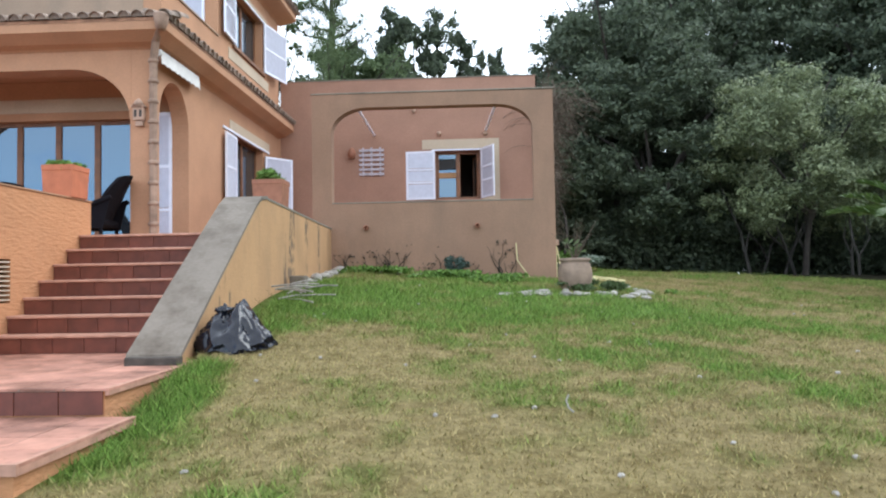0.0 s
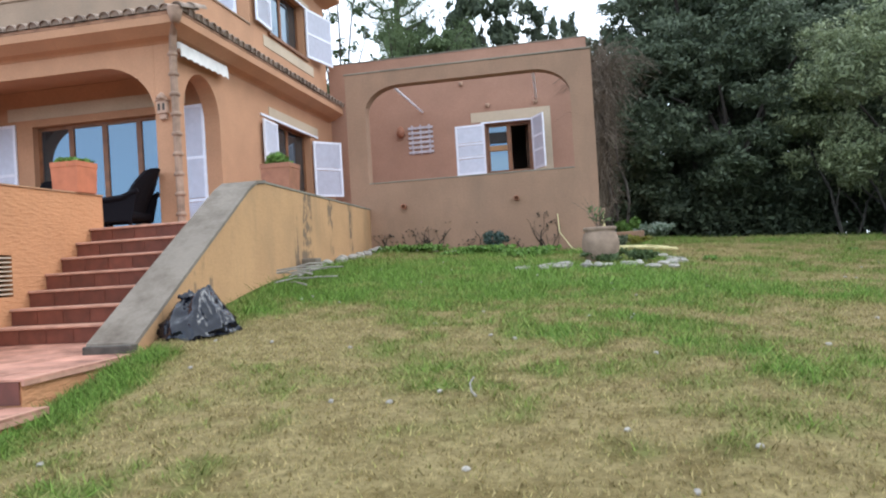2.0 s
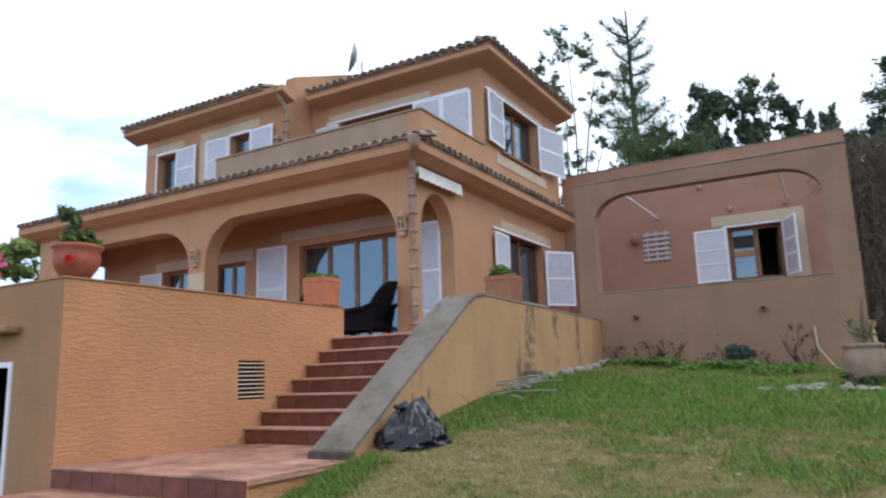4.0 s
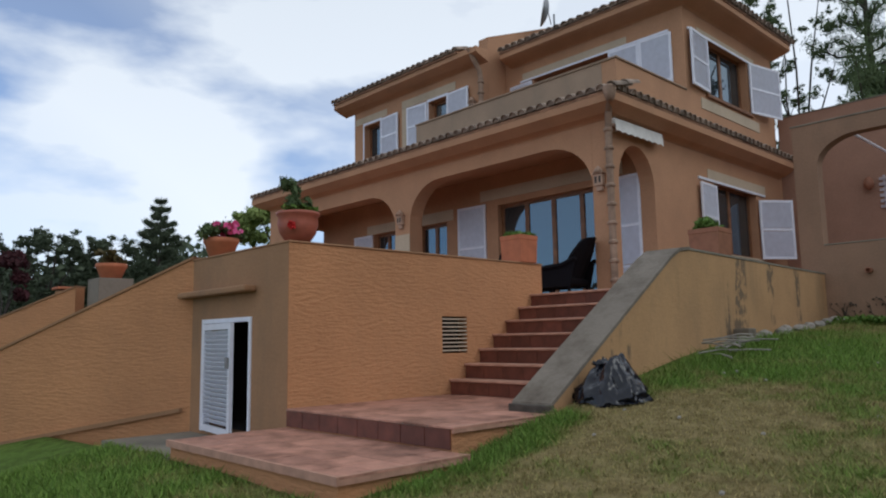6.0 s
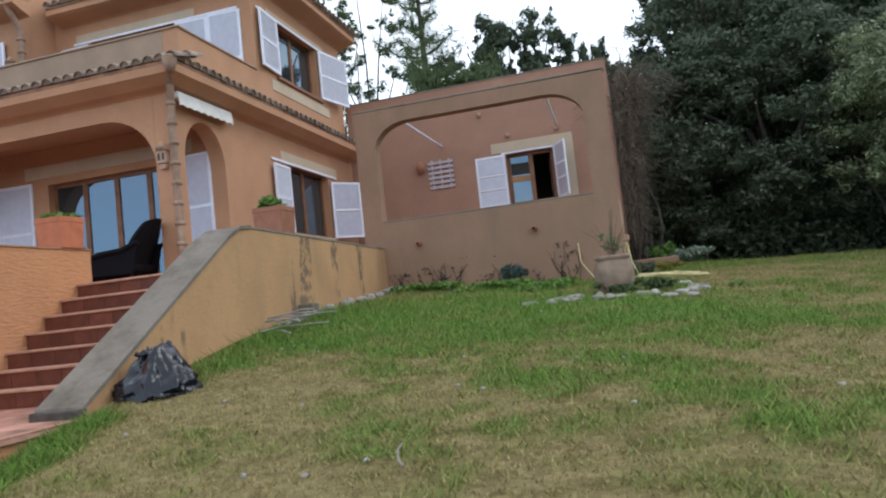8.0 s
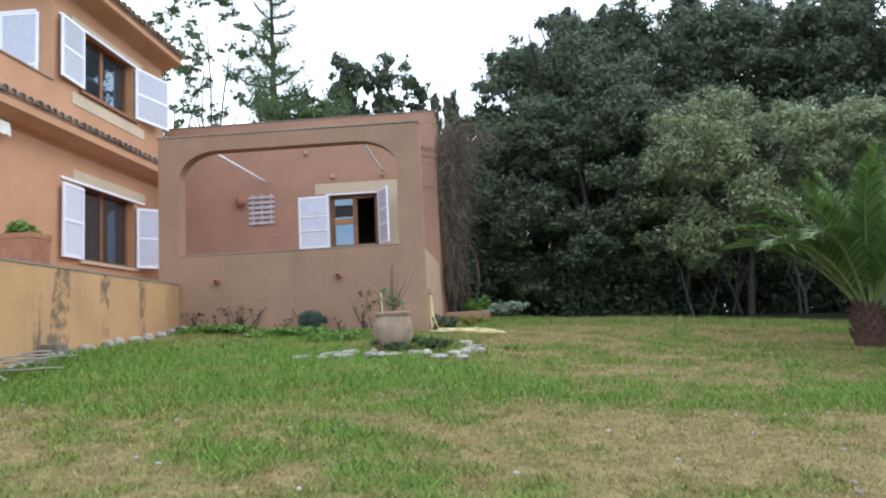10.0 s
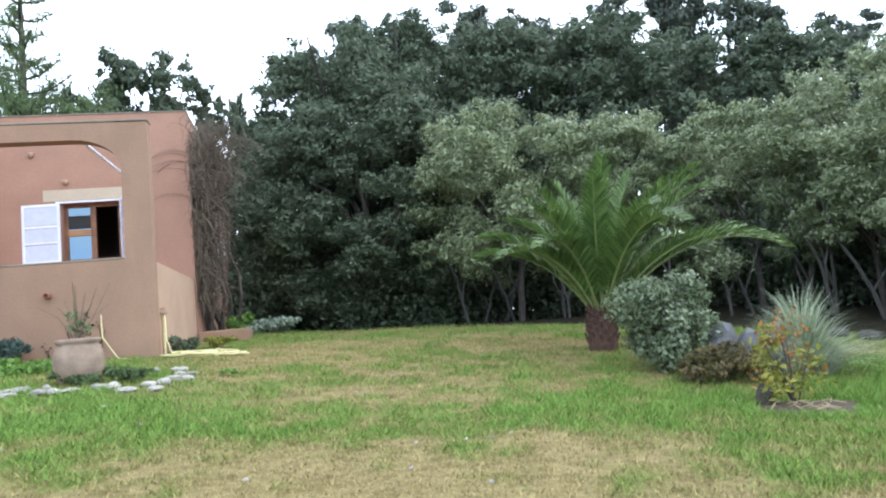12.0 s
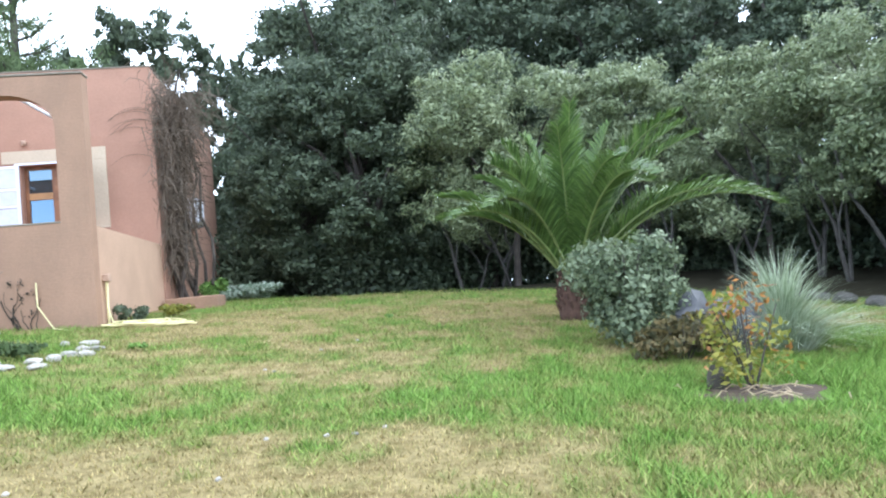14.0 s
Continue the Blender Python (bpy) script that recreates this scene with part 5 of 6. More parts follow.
def conifer(name, label, seed, h, r, tiers, mat, gap=0.25, wild=0.2, leaf=0.14, count=16000):
    """A whorled conifer: straight trunk, tiers of up-swept limbs with brushes of needles."""
    rng = np.random.default_rng(seed)
    t = thing(name, (0, 0, 0), label, "tree")
    bm = bmesh.new()
    tube(bm, [(0, 0, -0.3), (0.05, 0, h * 0.5), (0, 0.05, h)], 0.02 * h, 8, 0.12)
    blobs = []
    for k in range(tiers):
        f = gap + (1 - gap) * k / tiers
        rr = r * (1 - f) ** 0.8 * rng.uniform(0.75, 1.15) + 0.2
        m = 4
        for j in range(m):
            if rng.random() < 0.12:
                continue
            a = 6.283 * j / m + k * 0.7 + rng.uniform(-wild, wild)
            rj, fj = rr * (1 + wild * rng.uniform(-0.5, 0.4)), f + wild * rng.uniform(-0.04, 0.04)
            pts = [(q * rj * math.cos(a), q * rj * math.sin(a), h * fj + (0.25 + 0.35 * wild) * rj * q * q) for q in (0, 0.5, 1.0)]
            tube(bm, pts, 0.004 * h, 5, 0.4)
            for q in (0.35, 0.55, 0.75, 0.95):
                blobs.append((q * rj * math.cos(a), q * rj * math.sin(a), h * fj + (0.25 + 0.35 * wild) * rj * q * q + 0.08, 0.15 * rr + 0.12, 0.15 * rr + 0.12, (0.08 + 0.1 * wild) * rr + 0.08))
    part("trunk", bm, BARK, t)
    part("crown", leaves("crown", rng, blobs, count, leaf, 0.3, 0.7, 0.8, 0.14), mat, t)
    return t


con = conifer("conifer", "slender conifer with open tiers of limbs", 41, 17.5, 4.6, 12, PINE, 0.34, 0.9, 0.15, 15000)
plant_at(con, -6.0, 31.0, 0.94, 0)
arau = conifer("norfolk_pine", "dark symmetrical conifer beyond the house", 42, 11.0, 2.7, 17, OAK, 0.08, 0.1, 0.24, 34000)
plant_at(arau, -37.3, 15.4, 0.72, 10, 0.0)
pine_low = broad_tree("young_pine", "bushy yellow green pine behind the annex", 45, 8.0, 2.6, 1.5, PINE, 22000, 0.13, 0.14, 40, 0.3)
for x, y, top, turn in ((-4.9, 31.5, 11.0, 0), (-6.8, 33.0, 9.4, 80), (-3.2, 32.0, 9.8, 200), (-8.6, 33.5, 8.6, 140)):
    grown(pine_low, x, y, top, turn, 0.9)
lime = broad_tree("pale_green_tree", "light green tree behind the house", 43, 8.5, 3.6, 2.5, LIME, 12000, 0.16, 0.2, 18)
plant_at(lime, -30.6, 19.5, 0.84, 0)
plant_at(oak_far, -43.0, 11.5, 0.62, 10)
plant_at(oak_far, -42.0, 14.5, 0.56, 60)
plant_at(oak_far, -46.0, 8.0, 0.66, 120)
plant_at(oak_far, -44.0, 4.0, 0.55, 190)
plum = broad_tree("plum_tree", "purple leaved plum tree beyond the garden", 44, 5.2, 2.0, 1.2, PURPLE, 7000, 0.14, 0.1, 12)
plant_at(plum, -36.0, 7.5, 1.1, 0)
house2 = thing("chimney", (-28, 8.2, 2), "small ochre chimney beyond the terrace", "chimney")
part("stack", boxes((-28.4, 7.9, -2.0, -27.8, 8.5, 2.75), bevel=0.02), TERRACE, house2)
part("cap", boxes((-28.5, 7.8, 2.8, -27.7, 8.6, 2.9), bevel=0.02), CLAY, house2)

# ---- palm ----
rng = np.random.default_rng(51)
px, py = 8.88, 12.2
pz = height(px, py)
palm = thing("date_palm", (px, py, pz), "young date palm with arching green fronds", "palm")
bm = lathe([(0.21, -0.1), (0.23, 0.1), (0.21, 0.3), (0.18, 0.5), (0.13, 0.68)], (px, py, pz), 14)
part("trunk", bm, HUSK, palm)
stub = mesh_of("leaf_base", sweep([(0, 0, 0), (0.05, 0, 0.12), (0.13, 0, 0.22)], 0.05, 5, 0.5))
stub.materials.append(HUSK)
for k in range(60):
    o = part("leaf_base", stub, HUSK, palm)
    a = k * 2.4
    o.matrix_basis = Matrix.Translation((px, py, pz + 0.02 + 0.009 * k)) @ pose(0, 0, 0, 0, 0, math.degrees(a)) @ Matrix.Translation((0.185 - 0.0012 * k, 0, 0)) @ Matrix.Diagonal((0.7, 0.7, 0.9, 1))
FRONDS = 27
for k in range(FRONDS):
    f0 = k / (FRONDS - 1)
    az = k * 2.39996 + rng.uniform(-0.25, 0.25)
    up = radians(86 - 40 * f0 - 5 * math.cos(az) + rng.uniform(-5, 5))
    bend = radians(26 + 62 * f0 ** 0.9 + rng.uniform(-12, 16))
    length = rng.uniform(2.5, 2.95) * (0.86 + 0.14 * f0) * (1 + 0.10 * math.cos(az + 0.2))
    pts, p = [], Vector((px + 0.04 + 0.10 * math.cos(az), py + 0.10 * math.sin(az), pz + 0.55))
    n = 28
    for i in range(n + 1):
        pts.append(p.copy())
        e = up - bend * ((i + 0.5) / n) ** 1.7
        p = p + Vector((math.cos(az) * math.cos(e), math.sin(az) * math.cos(e), math.sin(e))) * length / n
    frond = part("frond", sweep(pts, 0.026, 5, 0.18), RACHIS, palm)
    side = Vector((-math.sin(az), math.cos(az), 0))
    bm = bmesh.new()
    fine = 4
    for i in range(4, n):
        for q in range(fine):
            f = (i + q / fine) / n
            c = pts[i].lerp(pts[i + 1], q / fine)
            d = (pts[i + 1] - pts[i]).normalized()
            upv = side.cross(d).normalized()
            if upv.z < 0:
                upv = -upv
            ll = 0.48 * math.sin(math.pi * min(1, 0.20 + 0.74 * f)) ** 0.6 * rng.uniform(0.72, 1.12)
            for s in (-1, 1):
                w = (side * s * 0.72 + d * (0.55 + 0.5 * f) + upv * rng.uniform(0.15, 0.75)).normalized()
                mid = c + w * ll * 0.55
                tip = c + w * ll + Vector((0, 0, -0.16 * ll))
                b = (d - w * d.dot(w)).normalized() * 0.0105
                vs = [bm.verts.new(v) for v in (c - b * 0.7, mid - b, tip, mid + b, c + b * 0.7)]
                bm.faces.new(vs)
    part("blade", bm, PALM, frond)

# ---- shrubs and pots ----


def bush(name, label, at, rx, ry, h, mat, n, size, seed, slim=0.5, lumps=14, category="shrub", stems=True):
    rng = np.random.default_rng(seed)
    x, y = at[:2]
    z = height(x, y) if len(at) < 3 else at[2]
    t = thing(name, (x, y, z), label, category)
    if stems:
        bm = bmesh.new()
        for k in range(7):
            a = rng.uniform(0, 6.283)
            tube(bm, [(x, y, z - 0.05), (x + 0.3 * rx * math.cos(a), y + 0.3 * ry * math.sin(a), z + 0.4 * h), (x + 0.6 * rx * math.cos(a), y + 0.6 * ry * math.sin(a), z + 0.8 * h)], 0.014 * max(0.4, h), 5, 0.4)
        part("stem_cluster", bm, BARK, t)
    blobs = []
    for k in range(lumps):
        a, q = rng.uniform(0, 6.283), math.sqrt(rng.random()) * 0.72
        f = rng.uniform(0.22, 0.80)
        s = rng.uniform(0.25, 0.4)
        blobs.append((x + rx * q * math.cos(a), y + ry * q * math.sin(a), z + h * f, rx * s, ry * s, h * s * 0.62))
    part("foliage", leaves("foliage", rng, blobs, n, size, 0.7, 0.0, 0.6, slim), mat, t)
    return t


bush("grey_shrub", "rounded grey green shrub beside the palm", (8.70, 9.9), 0.72, 0.64, 1.22, SAGE, 10500, 0.032, 61, 0.6, 26)
bush("low_shrub", "low reddish green shrub beside the rocks", (8.85, 8.9), 0.55, 0.45, 0.48, RUST, 2200, 0.035, 62)
bush("yellow_shrub", "straggly yellow and reddish shrub in bare soil", (8.66, 7.45), 0.44, 0.36, 0.80, GOLD, 520, 0.034, 63, 0.42, 20)
bush("red_shoots", "orange red shoots among the yellow shrub", (8.72, 7.5), 0.42, 0.34, 0.92, FLAME, 170, 0.032, 64, 0.42, 12, "shrub", False)
bush("cushion_plant", "blue green cushion plant at the wall's foot", (0.0, 13.2), 0.28, 0.22, 0.40, AGAVE, 1800, 0.03, 65, 0.3, 9)
bush("variegated_groundcover", "white edged ground cover under the trees", (3.35, 20.2), 0.85, 0.5, 0.42, VARIEGATED, 1500, 0.06, 66, 0.5, 20)
bush("green_shrub", "green shrub at the annex wall's end", (2.75, 18.6), 0.35, 0.4, 0.6, HERB, 1200, 0.05, 67, 0.4, 8)
bush("bright_weed", "bright green weed at the wall's foot", (2.3, 14.3), 0.28, 0.5, 0.35, OAK, 700, 0.04, 68, 0.4, 8)
bush("yellow_weed", "yellow green weeds beside the hose", (2.75, 15.2), 0.35, 0.35, 0.25, GOLD, 600, 0.04, 69, 0.4, 8)

for x, y, s in ((1.20, 1.95, 0.10), (3.4, 10.4, 0.13), (6.3, 13.4, 0.10)):
    weed = bush("lawn_weed", "bright green broad leaved weed in the lawn", (x, y), s, s, 0.09, HERB, 60, 0.035, int(x * 100), 0.4, 6, "weed", False)
    weed["group"] = "weeds in the lawn"

for x, y, rx, ry, n, sd in ((-1.5, 12.5, 0.75, 0.4, 900, 71), (-0.2, 12.2, 0.8, 0.45, 1000, 72), (0.75, 11.6, 0.55, 0.5, 800, 73)):
    cover = bush("green_groundcover", "bright green leafy ground cover before the stucco wall", (x, y), rx, ry, 0.16, HERB, n, 0.04, sd, 0.55, 26, "ground cover", False)
    cover["group"] = "ground cover before the wall"

# pampas grass
rng = np.random.default_rng(71)
gx0, gy0 = 9.98, 9.0
gz0 = height(gx0, gy0)
pampas = thing("pampas_grass", (gx0, gy0, gz0), "fountain of pale grey green ornamental grass", "ornamental grass")
vs, fs = [], []
for k in range(1900):
    a, q = rng.uniform(0, 6.283), rng.random()
    spread = (0.12 + 0.8 * q) * rng.uniform(0.6, 1.25)
    hh = (0.90 - 0.42 * q ** 1.6) * rng.uniform(0.45, 1.2)
    b = (gx0 + 0.25 * q * math.cos(a), gy0 + 0.25 * q * math.sin(a), gz0 - 0.02)
    wv = (-math.sin(a) * 0.0065, math.cos(a) * 0.0065)
    sway = rng.normal() * 0.16
    ring = []
    for f in (0.0, 0.4, 0.75, 1.0):
        x = b[0] + spread * math.cos(a) * f ** 1.6 - sway * math.sin(a) * f * f
        y = b[1] + spread * math.sin(a) * f ** 1.6 + sway * math.cos(a) * f * f
        z = b[2] + hh * (1.55 * f - 0.62 * f * f * (0.74 + 0.9 * q))
        w = 1 - 0.85 * f
        ring += [(x - wv[0] * w, y - wv[1] * w, z), (x + wv[0] * w, y + wv[1] * w, z)]
    o = len(vs)
    vs += ring
    fs += [(o, o + 1, o + 3, o + 2), (o + 2, o + 3, o + 5, o + 4), (o + 4, o + 5, o + 7, o + 6)]
pm = bpy.data.meshes.new("blades")
pm.from_pydata(vs, [], fs)
part("blades", pm, PLUME, pampas)


def rock(name, at, size, seed, mat, label="", category="stone", group="", parent=None, sink=0.3):
    rng = np.random.default_rng(seed)
    bm = bmesh.new()
    bmesh.ops.create_icosphere(bm, subdivisions=2, radius=1)
    off = rng.uniform(0, 50, 3)
    for v in bm.verts:
        n = noise.noise(v.co * 1.3 + Vector(off))
        v.co *= 1 + 0.35 * n
        v.co = Vector((v.co.x * size[0], v.co.y * size[1], max(v.co.z, -0.6) * size[2]))
    bmesh.ops.rotate(bm, matrix=Matrix.Rotation(rng.uniform(0, 6.28), 3, "Z"), verts=bm.verts)
    x, y = at[:2]
    z = at[2] if len(at) > 2 else height(x, y) + size[2] * (1 - sink) * 0.5
    bmesh.ops.translate(bm, vec=(x, y, z), verts=bm.verts)
    ob = part(name, bm, mat, parent)
    return ob if parent else tagged(ob, label, category, group)


for k in range(3):
    rock("slate_rock", (9.28 + 0.22 * k, 9.50 - 0.2 * k), (0.24, 0.2, 0.42), 80 + k, SLATE, "dark grey slate rock among the shrubs", "rock", "slate rocks in the bed")
rock("stump", (8.46, 7.6), (0.09, 0.09, 0.15), 85, SOOT, "dark weathered stump in bare soil", "tree stump")
bm = bmesh.new()
for j in range(13):
    r = 0.02 + 0.9 * j / 12
    for i in range(28):
        a = 6.283 * i / 28
        ragged = 1 + 0.35 * noise.noise((2.2 * math.cos(a), 2.2 * math.sin(a), 0.4)) + 0.12 * math.sin(7 * a)
        x, y = 8.62 + r * ragged * 0.56 * math.cos(a), 7.3 + r * ragged * 0.42 * math.sin(a)
        bm.verts.new((x, y, height(x, y) + 0.012 * (1 - (j / 12) ** 2) - 0.02 * (j == 12) + 0.003 + 0.014 * noise.noise((x * 9, y * 9, 0)) * (j < 12)))
bm.verts.ensure_lookup_table()
for j in range(12):
    for i in range(28):
        bm.faces.new([bm.verts[q] for q in (j * 28 + i, j * 28 + (i + 1) % 28, (j + 1) * 28 + (i + 1) % 28, (j + 1) * 28 + i)])
bm.faces.new([bm.verts[i] for i in range(28)])
tagged(part("soil_patch", bm, SOIL), "bare brown soil under the shrub", "soil", kind="stuff")
for k in range(16):
    x, y, a, d = 8.66 + random.gauss(0, 0.26), 7.25 + random.gauss(0, 0.18), random.uniform(0, 3.14), random.uniform(0.05, 0.16)
    z = height(x, y) + 0.025
    tagged(part("dead_stalk", sweep([(x - d * math.cos(a), y - d * math.sin(a), z), (x, y, z + 0.03), (x + d * math.cos(a), y + d * math.sin(a), z + 0.005)], 0.006, 4, 0.6), STALK), "dry pale stalk on bare soil", "stalk", "dry stalks under the shrub")

# stones: border before the annex, row along the stair wall, low dry wall under the trees
n = 0
for k in range(46):
    t = k / 45
    if t < 0.55:
        x, y = -2.3 + 3.3 * t / 0.55, 12.95 - 0.35 * math.sin(t * 5)
    else:
        a = math.pi * (1.15 + 1.15 * (t - 0.55) / 0.45)
        x, y = 2.0 + random.uniform(0.85, 1.1) * math.cos(a), 10.15 + random.uniform(0.55, 0.9) * math.sin(a)
        if k % 3 == 1:
            continue
    if 0.14 < t < 0.5 and k % 3:
        continue
    n += 1
    rock("border_stone", (x + random.uniform(-0.06, 0.06), y + random.uniform(-0.06, 0.06)), (random.uniform(0.05, 0.12), random.uniform(0.04, 0.08), random.uniform(0.03, 0.055)), 100 + k, STONE, "pale stone of a flower bed border", "stone", "stones round the flower bed")
for k in range(7):
    rock("border_stone", (1.1 + 0.28 * k, 9.45 + random.uniform(-0.18, 0.18)), (random.uniform(0.06, 0.14), random.uniform(0.05, 0.1), random.uniform(0.025, 0.045)), 160 + k, STONE, "pale stone of a flower bed border", "stone", "stones round the flower bed")
for k in range(13):
    x, y = 1.12 + random.uniform(-0.32, 0.30), 9.58 + random.uniform(-0.2, 0.2)
    rock("border_stone", (x, y), (random.uniform(0.08, 0.15), random.uniform(0.06, 0.1), random.uniform(0.025, 0.04)), 400 + k, STONE, "flat pale stone of a flower bed border", "stone", "stones round the flower bed")
for k in range(11):
    y = 8.6 + 0.44 * k
    rock("loose_stone", (cheek_x(y) + 0.14 + random.uniform(0, 0.12), y), (random.uniform(0.08, 0.16), 0.09, random.uniform(0.05, 0.09)), 180 + k, STONE, "loose pale stone beside the stair wall", "stone", "stones along the stair wall")
block = tagged(part("concrete_block", boxes((-2.20, 9.0, height(-2.1, 9.1) - 0.03, -1.98, 9.22, height(-2.1, 9.1) + 0.17), bevel=0.02), CEMENT), "grey concrete block beside the wall", "block")
for k in range(12):
    x, y = -1.9 + random.uniform(-0.05, 0.3), 8.0 + random.uniform(-0.4, 0.5)
    a = random.uniform(0, 3.14)
    z = height(x, y) + 0.05 + 0.012 * k
    d = random.uniform(0.15, 0.35)
    tagged(part("stick", sweep([(x - d * math.cos(a), y - d * math.sin(a), z - 0.02), (x, y, z + 0.015), (x + d * math.cos(a), y + d * math.sin(a), z + 0.01)], 0.012, 5, 0.7), STONE), "dry pale stick in a heap by the wall", "stick", "sticks by the stair wall")
for k in range(16):
    x, y = edge_point(0.60 + 0.36 * k / 15)
    rock("wall_stone", (x - 0.25 + random.uniform(-0.1, 0.1), y - 0.25), (random.uniform(0.22, 0.36), 0.2, random.uniform(0.08, 0.13)), 220 + k, STONE_DARK, "stone of a low dry wall under the trees", "stone", "low dry stone wall")
for k in range(30):
    x, y = edge_point(0.20 + 0.78 * (k + random.uniform(-0.3, 0.3)) / 29)
    x, y = x + random.uniform(1.3, 2.8), y + random.uniform(1.3, 2.8)
    z = height(x, y)
    a, c, g = random.uniform(-0.9, 0.9), random.uniform(-0.3, 0.3), random.uniform(0.75, 1.15)
    t = thing("thin_trunk", (x, y, z), "thin leaning trunk at the wood's edge", "tree trunk", "trunks at the wood's edge")
    part("stem", sweep([(x, y, z - 0.1), (x + 0.30 * a + 0.1 * c, y, z + 0.6 * g), (x + 0.55 * a - 0.2 * c, y + 0.1, z + 1.2 * g), (x + 1.1 * a, y + 0.2, z + 1.9 * g), (x + 1.3 * a + c, y + 0.3, z + 2.7 * g)], 0.05 * g, 6, 0.45), STEM, t)
    part("branch", sweep([(x + 0.30 * a + 0.1 * c, y, z + 0.6 * g), (x - 0.2 * a + c, y - 0.1, z + 1.2 * g), (x - 0.9 * a, y, z + 2.2 * g)], 0.03 * g, 6, 0.5), STEM, t)
for k in range(60):
    x, y = random.uniform(-2, 6), random.uniform(1.5, 11)
    if not built_over(x, y):
        rock("pebble", (x, y), (0.022, 0.016, 0.014), 300 + k, STONE, "pale pebble lying in the grass", "pebble", "pebbles in the lawn")

# bent pale twig in the lawn
z = height(1.0, 3.75)
tagged(part("twig", sweep([(0.985, 3.70, z + 0.005), (0.955, 3.72, z + 0.03), (0.945, 3.75, z + 0.07), (0.965, 3.78, z + 0.10)], 0.007, 6, 0.7), STONE), "pale bent twig lying in the grass", "twig")


def pot_plant(name, at, profile, mat, label, plants, sides=24):
    t = thing(name, at, label, "potted plant")
    p = part("pot", lathe(profile, at, sides), mat, t)
    top = max(h for r, h in profile)
    rim = profile[-1][0]
    part("earth", lathe([(0.02, top - 0.05), (rim * 0.97, top - 0.05), (rim * 0.97, top - 0.04), (0.02, top - 0.03)], at, 16), SOIL, t)
    for nm, m, cnt, size, w, h, sd, slim in plants:
        rng = np.random.default_rng(sd)
        x, y, z = at
        bl = [(x + rng.normal() * w * 0.45, y + rng.normal() * w * 0.45, z + top + h * rng.uniform(0.15, 0.85), w * 0.42, w * 0.42, h * 0.22) for _ in range(9)]
        part(nm, leaves(nm, rng, bl, cnt, size, 0.6, 0.0, 0.8, slim), m, t)
    return t


BOWL = [(0.16, 0), (0.20, 0.02), (0.29, 0.16), (0.33, 0.32), (0.31, 0.44), (0.35, 0.47), (0.35, 0.52), (0.31, 0.52), (0.30, 0.50)]
pot_plant("bowl_planter", (-4.52, 3.92, 1.70), [(r * 0.66, h * 0.62) for r, h in BOWL], CLAY_RED, "red brown bowl planter with green shrub on the wall corner", [("foliage", PINE, 700, 0.045, 0.14, 0.38, 400, 0.3), ("trailing_leaves", HERB, 260, 0.035, 0.2, 0.08, 401, 0.5)])
f = thing("hibiscus_flower", (-4.36, 3.74, 1.86), "red flower hanging at the bowl planter", "flower")
part("petals", leaves("petals", np.random.default_rng(5), [(-4.35, 3.74, 1.86, 0.035, 0.035, 0.045)], 60, 0.025, 0.5, 0, 0.6, 0.7), RED, f)
LOWPOT = [(0.15, 0), (0.18, 0.02), (0.25, 0.20), (0.27, 0.22), (0.27, 0.28), (0.24, 0.28)]
pot_plant("flower_pot", (-6.25, 3.9, 1.70), [(r * 0.8, h * 0.85) for r, h in LOWPOT], CLAY, "terracotta pot of pink flowers on the wall", [("foliage", PINE, 600, 0.045, 0.26, 0.22, 402, 0.5), ("flowers", PETAL, 140, 0.035, 0.26, 0.24, 403, 0.8)])
pot_plant("flower_pot", (-11.65, 4.4, 1.85), LOWPOT, CLAY, "terracotta pot with a reddish plant on the pillar", [("foliage", RUST, 500, 0.045, 0.26, 0.26, 404, 0.5)])


def square_planter(name, x, y, z, w, d, h, mat, label, seed, green):
    t = thing(name, (x, y, z), label, "planter")
    bm = bmesh.new()
    rings = []
    for f, q in ((0.93, 0), (0.99, h - 0.07), (1.02, h - 0.06), (1.02, h), (0.90, h), (0.88, h - 0.08)):
        rings.append([bm.verts.new((x + sx * w / 2 * f, y + sy * d / 2 * f, z + q)) for sx, sy in ((-1, -1), (1, -1), (1, 1), (-1, 1))])
    for a, c in zip(rings, rings[1:]):
        for k in range(4):
            bm.faces.new((a[k], a[(k + 1) % 4], c[(k + 1) % 4], c[k]))
    bm.faces.new(rings[0])
    bm.faces.new(rings[-1])
    part("pot", bm, mat, t)
    rng = np.random.default_rng(seed)
    bl = [(x + rng.uniform(-0.35, 0.35) * w, y + rng.uniform(-0.35, 0.35) * d, z + h + rng.uniform(0.0, 0.5) * green, 0.2 * w, 0.2 * d, 0.25 * green) for _ in range(10)]
    part("foliage", leaves("foliage", rng, bl, 900, 0.05, 0.6, 0.0, 0.8, 0.35), HERB, t)
    return t


square_planter("square_planter", -4.50, 7.50, 1.702, 0.37, 0.37, 0.38, CLAY, "square terracotta planter with low green plants on the wall", 411, 0.07)
square_planter("square_planter", -2.47, 9.10, 1.722, 0.42, 0.40, 0.36, CLAY_BROWN, "square clay planter with a tufted plant on the stair wall", 412, 0.22)
JAR = [(0.19, 0.0), (0.215, 0.02)]
for k in range(9):
    belly = 0.215 + 0.075 * math.sin(math.pi * (k + 0.5) / 10.5)
    JAR += [(belly, 0.03 + 0.045 * k), (belly + 0.011, 0.05 + 0.045 * k)]
JAR += [(0.225, 0.44), (0.25, 0.455), (0.262, 0.475), (0.262, 0.50), (0.225, 0.505)]
